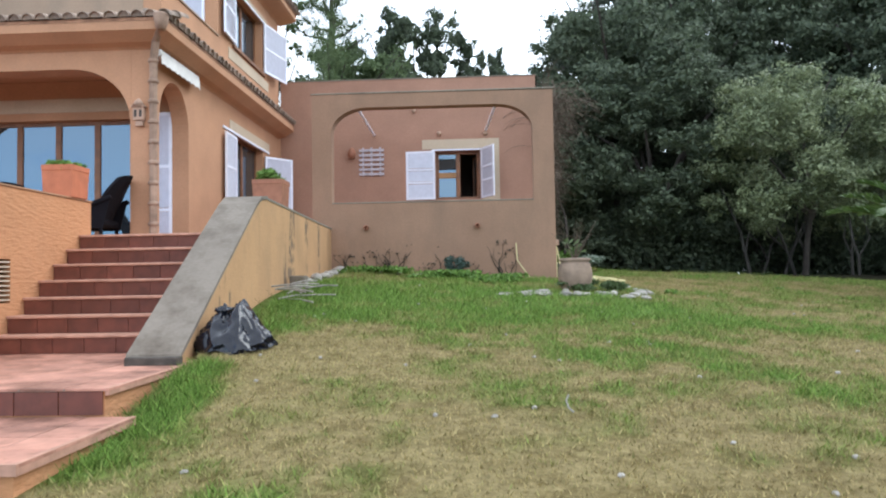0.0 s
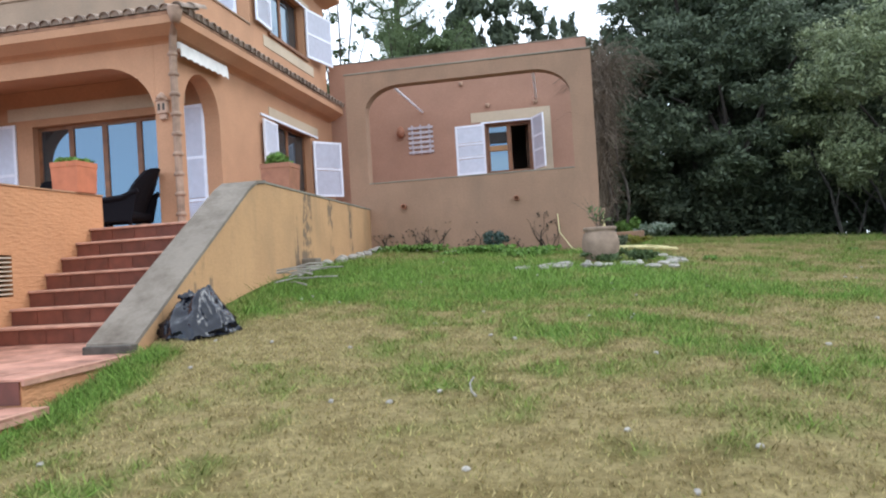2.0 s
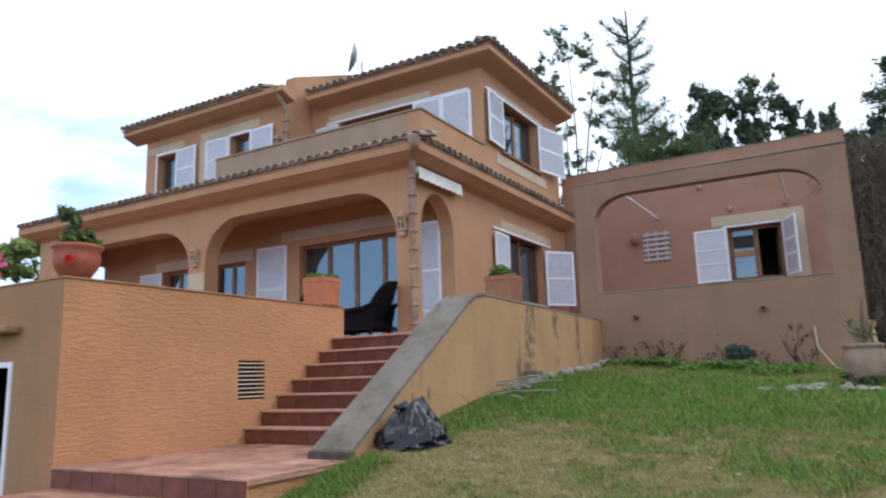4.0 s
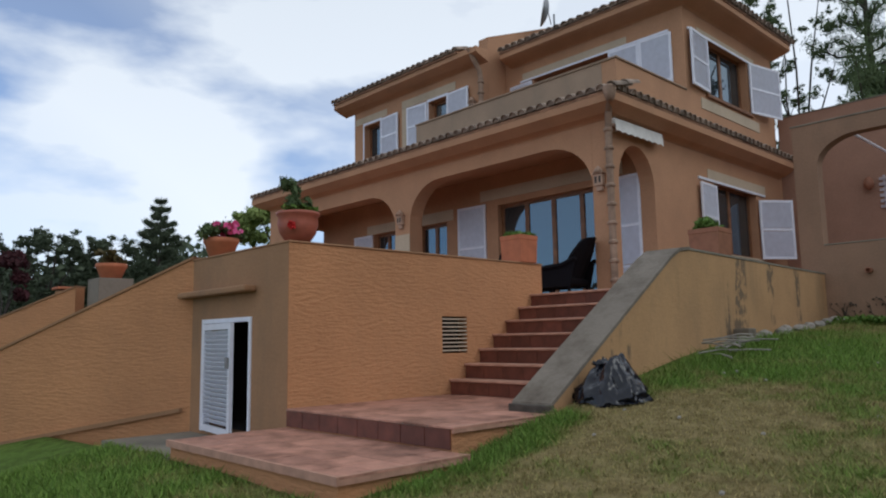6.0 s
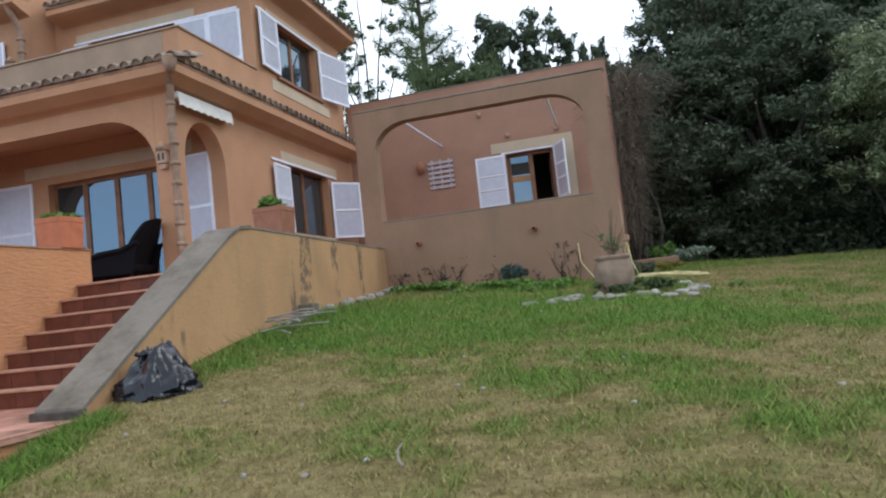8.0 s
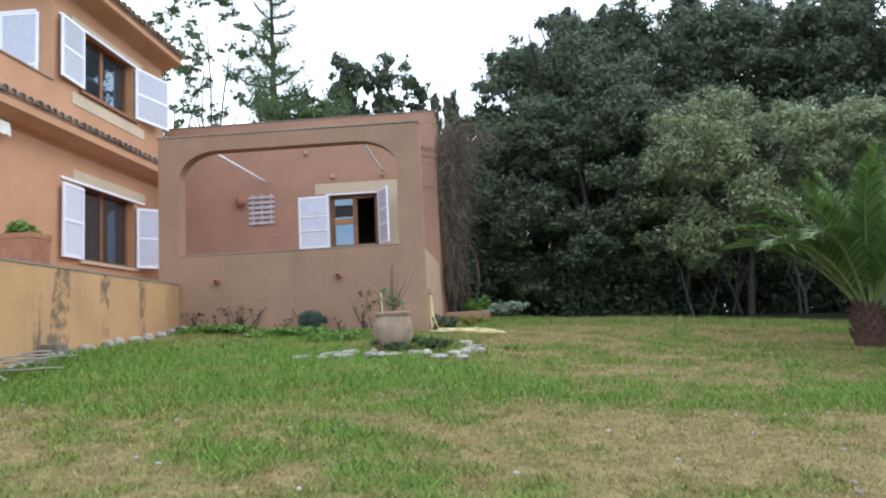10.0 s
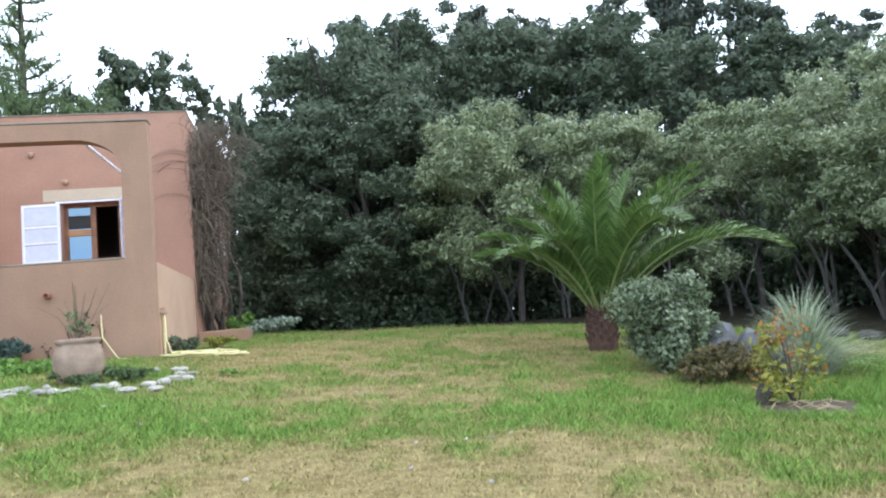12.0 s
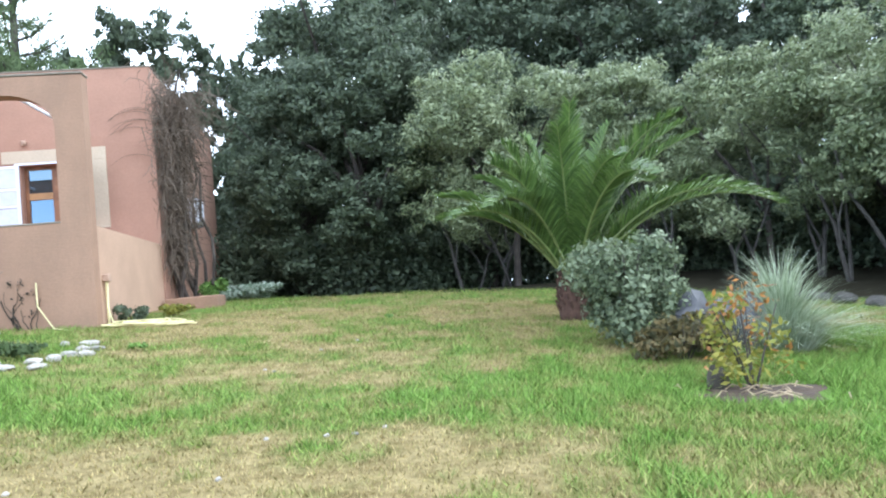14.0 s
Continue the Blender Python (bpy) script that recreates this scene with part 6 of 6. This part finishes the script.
jar_at = (1.88, 10.0, height(1.88, 10.0) - 0.02)
jar = pot_plant("clay_jar", jar_at, [(r * 0.88, h) for r, h in JAR], CLAY_JAR, "ringed grey clay jar with a bare twiggy plant", [("foliage", PINE, 60, 0.05, 0.2, 0.35, 413, 0.3)])
bm = bmesh.new()
rng = np.random.default_rng(9)
for k in range(16):
    a, q = rng.uniform(0, 6.283), rng.uniform(0.1, 0.4)
    x, y, z = jar_at
    tube(bm, [(x, y, z + 0.45), (x + 0.5 * q * math.cos(a), y + 0.5 * q * math.sin(a), z + 0.75), (x + q * math.cos(a), y + q * math.sin(a), z + rng.uniform(0.85, 1.1))], 0.006, 4, 0.4)
part("twigs", bm, TWIG, jar)
bush("bed_plant", "low green plants in the flower bed", (2.2, 9.85), 0.6, 0.3, 0.2, PINE, 900, 0.05, 414, 0.4, 8, "plant", False)

# withered climbers on the annex screen and bare vine at its end


def climber(name, label, x, y, z0, w, h, seed, mat, count, thick=0.012, leafn=0):
    rng = np.random.default_rng(seed)
    t = thing(name, (x, y, z0), label, "climbing plant")
    for k in range(count):
        bm = bmesh.new()
        p = Vector((x + rng.normal() * w * 0.3, y - rng.uniform(0.005, 0.03), z0 - 0.05))
        pts = [p.copy()]
        d = Vector((rng.normal() * 0.5, 0, 1)).normalized()
        hh = h * rng.uniform(0.4, 1.0)
        for i in range(7):
            d = (d + Vector((rng.normal() * 0.45, 0, 0.2))).normalized()
            p = p + d * hh / 7
            pts.append(Vector((p.x, y - rng.uniform(0.0, 0.03), p.z)))
        tube(bm, pts, thick * rng.uniform(0.6, 1.4), 5, 0.5)
        part("stem", bm, mat, t)
    if leafn:
        bl = [(x + rng.normal() * w * 0.4, y - 0.03, z0 + h * rng.uniform(0.2, 0.95), w * 0.22, 0.03, h * 0.09) for _ in range(9)]
        part("dead_leaves", leaves("dead_leaves", rng, bl, leafn // 2, 0.022, 0.4, 0, 0.9, 0.6), mat, t)
    return t


for n, (x, w, h, c, lf) in enumerate(((-1.25, 0.5, 0.72, 14, 130), (-2.05, 0.7, 0.42, 14, 120), (0.95, 0.22, 0.85, 9, 90), (1.12, 0.14, 0.8, 5, 40), (-0.25, 0.3, 0.6, 5, 20), (-0.65, 0.3, 0.25, 5, 30), (0.45, 0.25, 0.3, 5, 20))):
    climber("withered_climber", "withered dark climber against the stucco wall", x, 13.495, height(x, 13.4), w, h, 500 + n, SOOT, max(3, c * 2 // 3), 0.009, lf)

rng = np.random.default_rng(77)
vine = thing("bare_vine", (2.3, 18.6, 0.9), "large bare vine tangled over the annex corner", "vine")
bm = bmesh.new()
for k in range(9):
    p = Vector((2.15 + rng.uniform(0, 0.5), 18.0 + rng.uniform(0, 1.4), 0.8))
    pts = [p.copy()]
    for i in range(9):
        p = p + Vector((rng.normal() * 0.10, rng.normal() * 0.12, 0.5))
        p.x = max(p.x, 2.1)
        pts.append(p.copy())
    bm = bmesh.new()
    tube(bm, pts, rng.uniform(0.03, 0.065), 6, 0.4)
    part("stem", bm, BARK, vine)
bm = bmesh.new()
for k in range(2500):
    t = 0.16 + 0.84 * rng.random() ** 0.75
    p = Vector((2.10 + abs(rng.normal()) * (0.08 + 0.36 * t * t), 18.2 + rng.normal() * (0.22 + 0.5 * t), 0.9 + 4.7 * t))
    d = Vector((rng.normal() * 0.6 + 0.15, rng.normal() * 0.6, rng.normal() * 0.7 - 0.5)).normalized()
    pts = [p.copy()]
    for i in range(4):
        d = (d + Vector((rng.normal() * 0.3, rng.normal() * 0.3, -0.18))).normalized()
        p = p + d * rng.uniform(0.08, 0.22)
        p.x = max(p.x, 2.05)
        pts.append(p.copy())
    tube(bm, pts, rng.uniform(0.005, 0.010), 3, 0.5)
for k in range(44):
    p = Vector((2.2 + rng.uniform(0, 0.3), 18.1 + rng.normal() * 0.4, 5.0 + rng.uniform(-0.9, 0.4)))
    pts = [p.copy()]
    d = Vector((rng.uniform(-0.3, 1.0), -0.3, 0.75)).normalized()
    step = rng.uniform(0.14, 0.26)
    for i in range(7):
        d = (d + Vector((rng.normal() * 0.2, rng.normal() * 0.2, -0.27))).normalized()
        p = p + d * step
        pts.append(p.copy())
    tube(bm, pts, 0.009, 4, 0.5)
for k in range(7):
    p = Vector((2.06, 17.56, 4.2 + rng.uniform(-0.4, 0.9)))
    pts = [p.copy()]
    d = Vector((-0.8, 0, 0.6)).normalized()
    for i in range(7):
        d = (d + Vector((rng.normal() * 0.1, 0, -0.20))).normalized()
        p = p + d * 0.14
        pts.append(p.copy())
    tube(bm, pts, 0.006, 4, 0.5)
tagged(part("twig_tangle", bm, TWIG, vine), kind="stuff")

# slab, tap and hose at the annex corner
tagged(part("stone_slab", boxes((2.06, 17.3, 0.5, 3.10, 18.3, 1.02), bevel=0.03), ANNEX), "low rendered slab beside the annex wall", "slab")
tap = thing("garden_tap", (2.05, 13.8, 0.6), "garden tap on a short pipe at the wall corner", "tap")
part("pipe", sweep([(2.04, 13.9, 0.5), (2.04, 13.9, 1.32)], 0.02, 8), HOSE, tap)
part("valve", boxes((1.99, 13.84, 1.30, 2.10, 13.96, 1.42), bevel=0.02), CLAY_PALE, tap)
hose = thing("garden_hose", (2.6, 13.2, 0.6), "yellow garden hose lying in loose coils on the grass", "hose")
pts = [(1.2, 13.46, 1.35), (1.22, 13.42, 1.0), (1.45, 13.35, 0.66), (1.75, 13.3, 0.60)]
part("hose_run", sweep(pts, 0.010, 6), HOSE, hose)
pts = []
for k in range(64):
    a = k * 0.42
    x, y = 2.72 + (0.64 - 0.004 * k) * math.cos(a) + 0.12 * math.sin(k * 0.7), 13.55 + (0.26 + 0.004 * k) * math.sin(a) + 0.05 * math.cos(k * 1.7)
    pts.append((x, y, height(x, y) + 0.03 + 0.0009 * k))
part("coil", sweep([(2.05, 13.92, 1.3), (2.1, 13.7, 0.9), (2.2, 13.6, height(2.2, 13.6) + 0.05)] + pts, 0.011, 6), HOSE, hose)

# rubbish bag
rng = np.random.default_rng(21)
bag_x, bag_y = -1.79, 5.54
bm = bmesh.new()
bmesh.ops.create_icosphere(bm, subdivisions=5, radius=1)
for v in bm.verts:
    c = v.co.copy()
    ridge = 1 - 2 * abs(noise.noise(c * 1.7 + Vector((3, 1, 2))))
    fold = 1 - 2 * abs(noise.noise(Vector((c.x * 3.4 + c.z * 2.4, c.y * 3.6, c.z * 1.3)) + Vector((5, 2, 9))))
    crumple = 1 - 2 * abs(noise.noise(c * 5.2 + Vector((2, 8, 1))))
    c *= 0.86 + 0.14 * ridge + 0.14 * fold + 0.07 * crumple
    lift = 0.25 + 0.11 * math.exp(-((c.x - 0.28) / 0.28) ** 2) + 0.05 * math.exp(-((c.x + 0.45) / 0.22) ** 2) - 0.05 * math.exp(-((c.x + 0.1) / 0.15) ** 2)
    flare = 1.0 if c.z > 0 else 1.0 + 0.22 * min(1.0, -2 * c.z)
    v.co = Vector((c.x * 0.31 * flare * (1 - 0.25 * max(0.0, c.z)), c.y * 0.28 * flare * (1 - 0.45 * max(0.0, c.z)) + 0.05 * max(0.0, c.z), max(-0.30, c.z) * lift)) + Vector((bag_x, bag_y, height(bag_x, bag_y) + 0.06))
for face in bm.faces:
    face.smooth = True
bag = thing("rubbish_bag", (bag_x, bag_y, height(bag_x, bag_y)), "shiny black plastic rubbish bag against the stair wall", "rubbish bag")
part("sack", bm, BAG, bag)
bm = bmesh.new()
zb = height(bag_x, bag_y) - 0.05
for k in range(5):
    a = 1.25 * k
    tube(bm, [(bag_x - 0.08, bag_y, zb + 0.30), (bag_x - 0.08 + 0.03 * math.cos(a), bag_y + 0.03 * math.sin(a), zb + 0.36), (bag_x - 0.08 + 0.09 * math.cos(a), bag_y + 0.07 * math.sin(a), zb + 0.385)], 0.03, 6, 0.7)
part("knot", bm, BAG, bag)

# ---- porch chairs ----


def lounge_chair(x, y, turn, label):
    t = thing("lounge_chair", (0, 0, 0), label, "chair", "chairs on the terrace")
    part("seat", boxes((-0.33, -0.40, 0.27, 0.33, 0.34, 0.39), bevel=0.04), BLACK, t)
    rows = []
    bm = bmesh.new()
    for i in range(9):
        f = i / 8
        y0, z0 = 0.26 + 0.34 * f ** 1.2, 0.36 + 0.66 * f
        half = 0.36 * (1 - 0.42 * max(0.0, f - 0.55) ** 1.5 / 0.3)
        rows.append([bm.verts.new((half * u, y0 - 0.10 * u * u + d, z0 + 0.05 * (1 - u * u) * f)) for d in (0.0, 0.05) for u in (-1, -0.5, 0, 0.5, 1)])
    ring = [0, 1, 2, 3, 4, 9, 8, 7, 6, 5]
    for a, c in zip(rows, rows[1:]):
        for k in range(10):
            p, q = ring[k], ring[(k + 1) % 10]
            bm.faces.new((a[p], a[q], c[q], c[p]))
    bm.faces.new([rows[0][k] for k in ring])
    bm.faces.new([rows[-1][k] for k in ring])
    part("backrest", bm, BLACK, t)
    for s in (-1, 1):
        part("arm", sweep([(s * 0.36, 0.46, 0.70), (s * 0.38, 0.20, 0.60), (s * 0.38, -0.18, 0.57), (s * 0.37, -0.38, 0.50), (s * 0.35, -0.41, 0.30)], 0.04, 8), BLACK, t)
        part("side_panel", slab([(-0.38, 0.24), (0.34, 0.24), (0.44, 0.66), (0.20, 0.57), (-0.20, 0.54), (-0.38, 0.46)], [], "x", s * 0.345, s * 0.37), BLACK, t)
        for y1 in (-0.36, 0.30):
            part("leg", sweep([(s * 0.32, y1, 0.0), (s * 0.32, y1, 0.29)], 0.028, 8), BLACK, t)
    part("cushion", boxes((-0.29, -0.36, 0.39, 0.29, 0.24, 0.46), bevel=0.03), SLATE, t, "dark seat cushion")
    t.matrix_basis = Matrix.Translation((x, y, FLOOR)) @ pose(0, 0, 0, 0, 0, turn)
    return t


c1 = lounge_chair(-5.50, 9.8, -82, "black wicker lounge chair on the terrace")
copy_thing(c1, Matrix.Translation((-6.5, 10.0, FLOOR)) @ pose(0, 0, 0, 0, 0, 70))
# overhead wires beyond the garden
wire = tagged(part("overhead_wire", sweep([(-60, 0, 6.9), (-52, 9, 6.1), (-44, 18, 6.0), (-36, 30, 6.7)], 0.02, 5), SOOT), "thin overhead wire beyond the garden", "wire")
